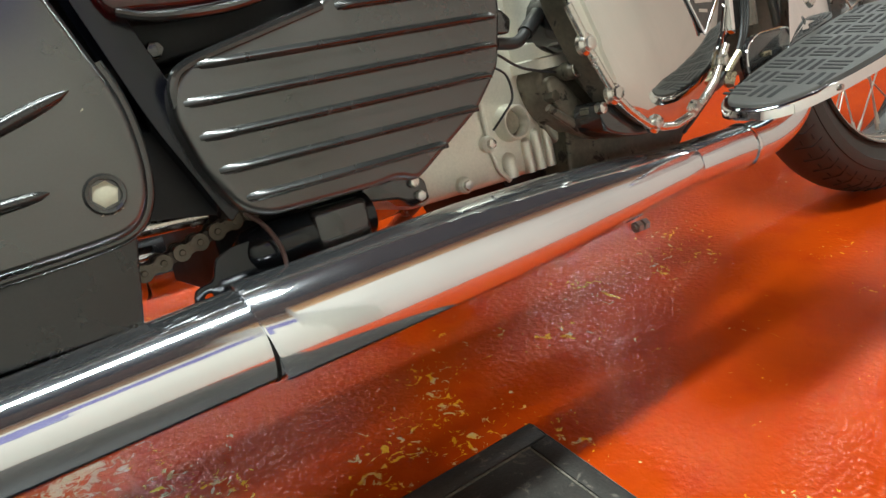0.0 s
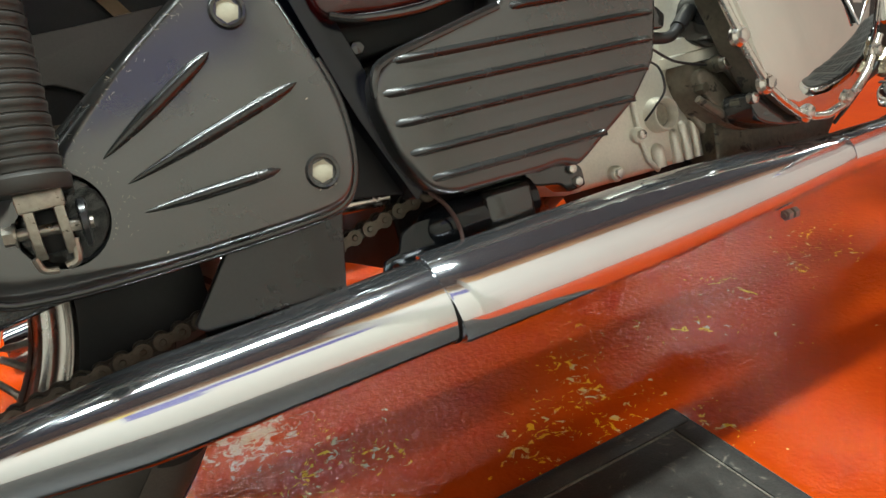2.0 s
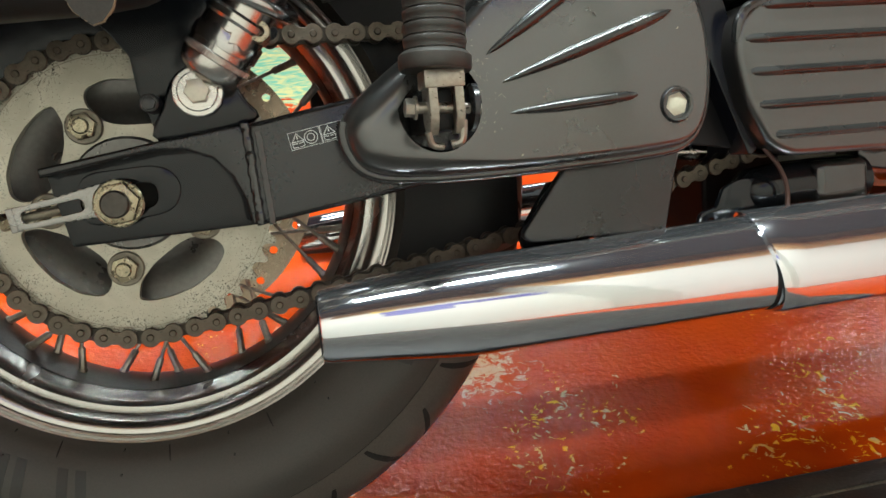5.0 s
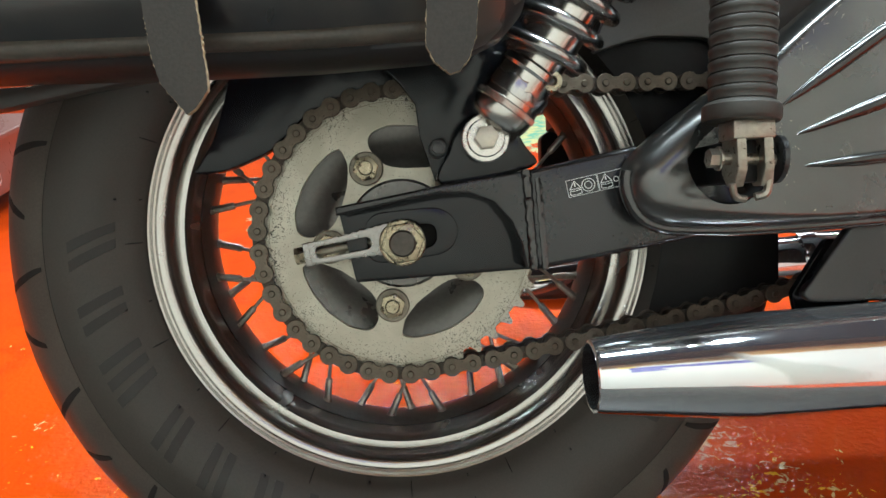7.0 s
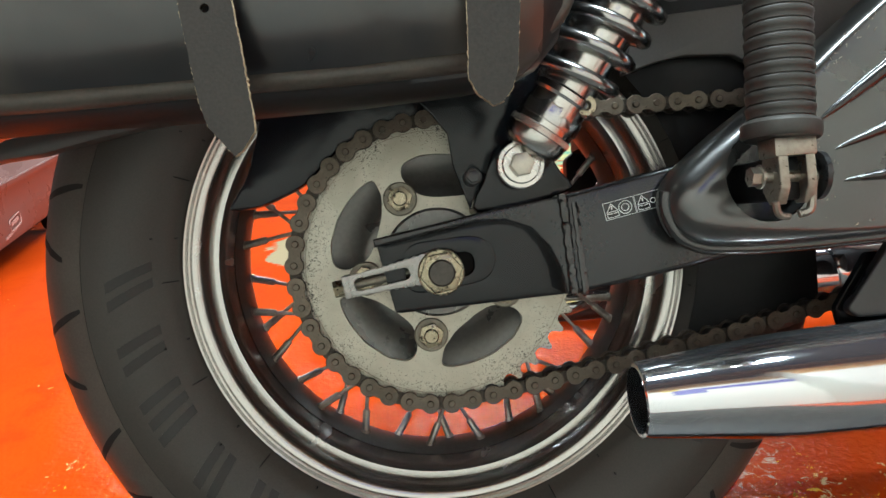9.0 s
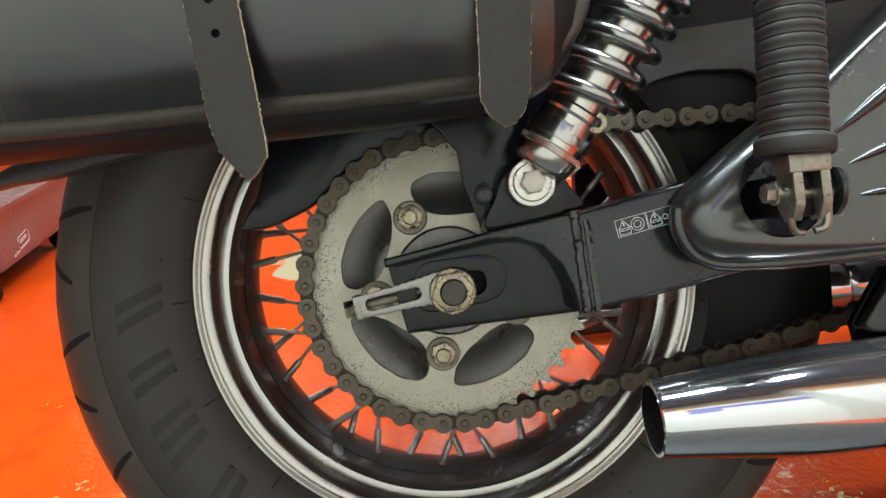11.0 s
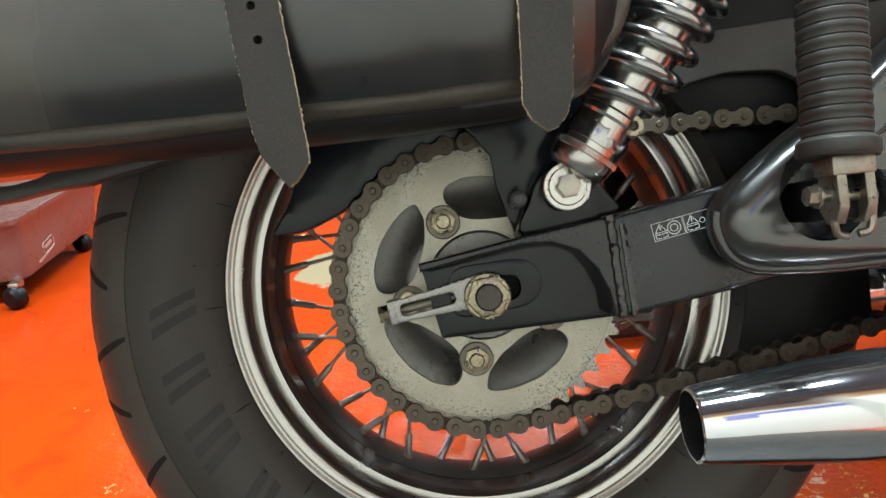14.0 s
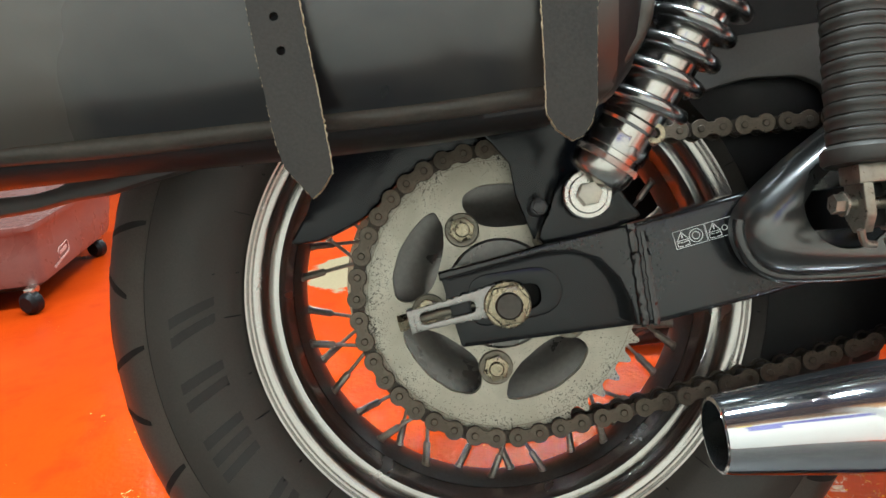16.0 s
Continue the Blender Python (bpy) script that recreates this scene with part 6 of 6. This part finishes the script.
# ---- rider's footboard and its bracket ----
def footboard():
    t10 = math.tan(radians(10))

    def lift(x, y):
        return -0.030 + t10 * (x - 0.942) + t10 * (y + 0.2495)

    outline = flowing([(0.937, -0.252), (0.942, -0.284), (0.966, -0.304), (1.02, -0.318), (1.10, -0.328), (1.20, -0.332), (1.27, -0.326), (1.295, -0.30), (1.295, -0.25), (1.27, -0.222), (1.20, -0.214), (1.08, -0.216), (0.99, -0.224), (0.950, -0.236)], 4)
    c = (1.11, -0.28)

    def slab_of(bm, scale, z0, z1, bevel):
        top = [bm.verts.new((c[0] + (x - c[0]) * scale[0], c[1] + (y - c[1]) * scale[1], 0)) for x, y in outline]
        for v in top:
            v.co.z = lift(v.co.x, v.co.y) + z1
        f = bm.faces.new(top)
        edges = list(f.edges)
        got = bmesh.ops.extrude_face_region(bm, geom=[f], use_keep_orig=True)
        for v in [g for g in got["geom"] if isinstance(g, bmesh.types.BMVert)]:
            v.co.z += z0 - z1
        bmesh.ops.bevel(bm, geom=edges, offset=bevel, segments=3, profile=0.5, affect="EDGES")
        return bm

    board = part("footboard", slab_of(B(), (1.0, 1.0), -0.011, 0.0, 0.003), CHROME, bike, "chrome-edged rider footboard with a patterned rubber pad", 50)
    pad = part("pad", slab_of(B(), (0.962, 0.90), -0.001, 0.0030, 0.002), RUBBER, board, "black rubber pad", 50)
    # slots lie on the pad as thin strips, coloured dark for their shade
    for k in range(8):
        for j in range(3):
            x, y = 0.978 + 0.0385 * k, -0.298 + 0.0285 * j
            if k == 0 and j == 0:
                continue
            for n in range(3):
                off = 0.0098 * (n - 1)
                half = (0.0155, 0.0021) if (k + j) % 2 else (0.0021, 0.0118)
                cx, cy = (x, y + off) if (k + j) % 2 else (x + off, y)
                cs = [(cx - half[0], cy - half[1]), (cx + half[0], cy - half[1]), (cx + half[0], cy + half[1]), (cx - half[0], cy + half[1])]
                slot = B()
                low = [slot.verts.new((a, b, lift(a, b) + 0.0020)) for a, b in cs]
                high = [slot.verts.new((a, b, lift(a, b) + 0.0034)) for a, b in cs]
                slot.faces.new(high)
                for q in range(4):
                    slot.faces.new((low[q], low[(q + 1) % 4], high[(q + 1) % 4], high[q]))
                part("tread_slot", slot, GROOVE, pad)
    part("board_fixing", tube(B(), [(1.02, -0.317, lift(1.02, -0.317) - 0.006), (1.02, -0.3205, lift(1.02, -0.3205) - 0.006)], 0.003, 10), STEEL, board)
    arm = rounded([(1.038, 0.000), (1.042, 0.020), (1.064, 0.030), (1.124, 0.031), (1.124, 0.004), (1.07, -0.022), (1.046, -0.020)], 0.009)
    hanger = part("footboard_bracket", prism(B(), arm, -0.214, -0.205, 0.003, 3), BLACK, bike, "bent chrome-edged footboard bracket")
    part("bracket_edge", tube(B(), [(x, -0.2135, z) for x, z in arm[:24]], 0.0017, 8), CHROME, hanger)
    plate = rounded([(1.116, 0.006), (1.126, 0.066), (1.21, 0.075), (1.215, 0.02), (1.19, -0.004)], 0.006)
    part("bracket_plate", prism(B(), plate, -0.219, -0.208, 0.003, 3, holes=[[polar(0.003, a, 1.152, 0.03) for a in range(0, 360, 45)]]), CHROME, hanger, "chrome bracket plate")
    part("bracket_bolt", disc(B(), 0.012, -0.222, -0.213, 1.168, 0.056, 28, 0.003), STEEL, bike)
    part("tag", block(B(), (1.066, -0.2175, 0.004), (1.082, -0.2135, 0.010), 0.001), ZINC, bike, "small yellowed metal tag")


footboard()

front, front_tyre = spoked_wheel("front_wheel", pose(1.766, 0.012, 0.004, 0, 0, -4), 0.234, 0.322, 0.058, "spoked front wheel with a narrow tyre", 36, 0.030, 0.62, FRONT_RUBBER)
for a, pts in ((0.0, [(0.2962, -0.0516, 0.0), (0.3115, -0.0388, 0.006), (0.3218, -0.0130, 0.0)]), (2.5, [(0.3050, -0.0452, 0.0), (0.3052, -0.0450, 0.012)]), (3.2, [(0.3170, -0.0285, 0.0), (0.3172, -0.0283, 0.012)])):
    slot_mesh = finish(tube(B(), pts, [0.0014] * len(pts), 6), GROOVE)
    for n in range(60):
        piece("tread_slot", slot_mesh, front_tyre, pose(0, 0, 0, 0, -(6 * n + a), 0))


def fork_and_stand():
    """Fork legs from the front axle to the steering head, and the stand that carries the lean."""
    fork = part("front_fork", tube(B(), [(1.766, -0.075, 0.0), (1.50, -0.075, 0.44)], 0.021, 20), CHROME, bike, "chrome front fork legs")
    part("fork_leg", tube(B(), [(1.766, 0.099, 0.0), (1.50, 0.099, 0.44)], 0.021, 20), CHROME, fork)
    part("axle", tube(B(), [(1.766, -0.085, 0.0), (1.766, 0.109, 0.0)], 0.009, 14), STEEL, fork)
    part("fork_yoke", block(B(), (1.46, -0.10, 0.43), (1.545, 0.124, 0.46), 0.008), SATIN, fork)
    part("steering_head", tube(B(), [(1.50, 0.012, 0.45), (1.40, 0.005, 0.50), (1.28, 0.0, 0.52)], 0.026, 18), BLACK, fork)
    low = BIKE.inverted() @ Vector((0.84, 0.33, 0.012))
    part("side_stand", tube(B(), [(0.80, 0.10, -0.07), low], 0.010, 14), SATIN, bike, "black steel side stand")


fork_and_stand()


# ---- leather saddlebag hung on the bike's side ----
def saddlebag():
    bag = thing("saddlebag", (-0.2, -0.22, 0.1), BIKE, "black leather saddlebag with two hanging straps", "saddlebag")
    section = [(-0.135, 0.150), (-0.160, 0.126), (-0.195, 0.1055), (-0.224, 0.0965), (-0.242, 0.0965), (-0.2545, 0.1015), (-0.2605, 0.1090), (-0.268, 0.119), (-0.278, 0.142), (-0.285, 0.20), (-0.286, 0.28), (-0.283, 0.36), (-0.27, 0.41), (-0.22, 0.435), (-0.16, 0.43), (-0.135, 0.40)]
    bm = B()
    rings = []
    rng = random.Random(3)
    stations = [(-0.520, 0.80), (-0.512, 0.93), (-0.49, 0.985), (-0.42, 1.0), (-0.30, 1.0), (-0.20, 1.0), (-0.12, 1.0), (-0.04, 1.0), (0.02, 1.0), (0.045, 0.985), (0.062, 0.945), (0.074, 0.87), (0.080, 0.77)]
    mid = Vector((-0.21, 0.27))
    for x, s in stations:
        ring = []
        for y, z in section:
            p = mid + (Vector((y, z)) - mid) * s
            sag = (0.001 * math.sin(x * 23) + 0.028 * max(0.0, x + 0.09)) * (1 if z < 0.2 else 0.2)
            ring.append(bm.verts.new((x, p.x, p.y + sag)))
        rings.append(ring)
    n = len(section)
    for a, b in zip(rings, rings[1:]):
        for k in range(n):
            bm.faces.new((a[k], a[(k + 1) % n], b[(k + 1) % n], b[k]))
    bm.faces.new(rings[0]), bm.faces.new(rings[-1])
    bmesh.ops.subdivide_edges(bm, edges=list(bm.edges), cuts=1, use_grid_fill=True, smooth=0.6)
    bmesh.ops.recalc_face_normals(bm, faces=bm.faces)
    # gusset below the piping and bag end take the dulled leather
    for f in bm.faces:
        f.material_index = 1 if (f.normal.z < -0.3 and f.calc_center_median().z < 0.106) or f.normal.x > 0.55 else 0
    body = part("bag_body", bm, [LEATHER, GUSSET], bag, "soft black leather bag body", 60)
    seam = [(x, -0.2575 + (0.0 if x < 0.03 else (x - 0.03) * 0.6), 0.1098 + 0.02 * max(0.0, x + 0.12) + (0 if x < 0.035 else (x - 0.035) * 0.5) + 0.0006 * math.sin(40 * x)) for x in [-0.51 + 0.02 * k for k in range(29)]]
    part("piping", tube(B(), seam, 0.0064, 12), PIPING, body, "rolled leather piping along the lower edge")
    end = curve_through([(0.086, -0.215, 0.34), (0.090, -0.225, 0.24), (0.0880, -0.238, 0.185), (0.0812, -0.25, 0.1585), (0.0776, -0.25, 0.1468), (0.0696, -0.25, 0.134), (0.0546, -0.25, 0.1235), (0.030, -0.251, 0.1165)], 5)
    part("end_piping", tube(B(), end, 0.0062, 12), PIPING, body, "rolled leather piping round the end")

    def strap(name, outline, y, holes, lean):
        hs = [[polar(0.0023, a, x, z) for a in range(0, 360, 45)] for x, z in holes]
        bm = prism(B(), outline, y, y + 0.0038, 0.0, holes=hs, edge_slot=1)
        for f in bm.faces:
            c = f.calc_center_median()
            if any((c.x - x) ** 2 + (c.z - z) ** 2 < 0.0035 ** 2 for x, z in holes):
                f.material_index = 0
        for v in bm.verts:
            v.co.y += lean * max(0.0, 0.13 - v.co.z)
        core = []
        for i, p in enumerate(outline):
            d = Vector(outline[(i + 1) % len(outline)]) - Vector(outline[i - 1])
            n = Vector((d.y, -d.x)).normalized() * rng.uniform(-0.0003, 0.0005)
            core.append((p[0] + n.x, p[1] + n.y))
        part("frayed_core", prism(B(), core, y + 0.0006, y + 0.0034, holes=[[polar(0.0034, a, x, z) for a in range(0, 360, 45)] for x, z in holes]), RAW_EDGE, bag, "frayed tan leather core", 30)
        ob = part(name, bm, [STRAP, RAW_EDGE], bag, "black leather strap with raw tan edges", 30)
        return ob

    rng = random.Random(6)

    def ragged(pts):
        out = []
        for i, p in enumerate(pts):
            q = pts[(i + 1) % len(pts)]
            steps = max(1, int((Vector(q) - Vector(p)).length / 0.0009))
            for k in range(steps):
                w = k / steps
                j = 0.0 if k == 0 else rng.uniform(-0.00022, 0.00022)
                out.append((p[0] + (q[0] - p[0]) * w + j, p[1] + (q[1] - p[1]) * w + j * 0.4))
        return out

    a = ragged([(-0.1265, 0.38), (-0.1245, 0.22), (-0.1200, 0.165), (-0.1170, 0.135), (-0.1142, 0.1104), (-0.1120, 0.0940), (-0.1090, 0.0829), (-0.0975, 0.0678), (-0.0930, 0.0710), (-0.0872, 0.0790), (-0.0872, 0.0860), (-0.0896, 0.1132), (-0.0945, 0.1622), (-0.0985, 0.22), (-0.100, 0.38)])
    strap("strap", a, -0.2935, [(-0.1053 - 0.0017 * k, 0.1391 + 0.0165 * k) for k in range(6)], 0.0)
    b = ragged([(0.0250, 0.38), (0.0225, 0.20), (0.0206, 0.1511), (0.0191, 0.1187), (0.0177, 0.0972), (0.0215, 0.0892), (0.0290, 0.0828), (0.0340, 0.0845), (0.0385, 0.0900), (0.0424, 0.1000), (0.0449, 0.1242), (0.0474, 0.1483), (0.0495, 0.20), (0.052, 0.38)])
    strap("strap", b, -0.2905, [(0.0355, 0.178 + 0.0165 * k) for k in range(5)], 0.0)


saddlebag()
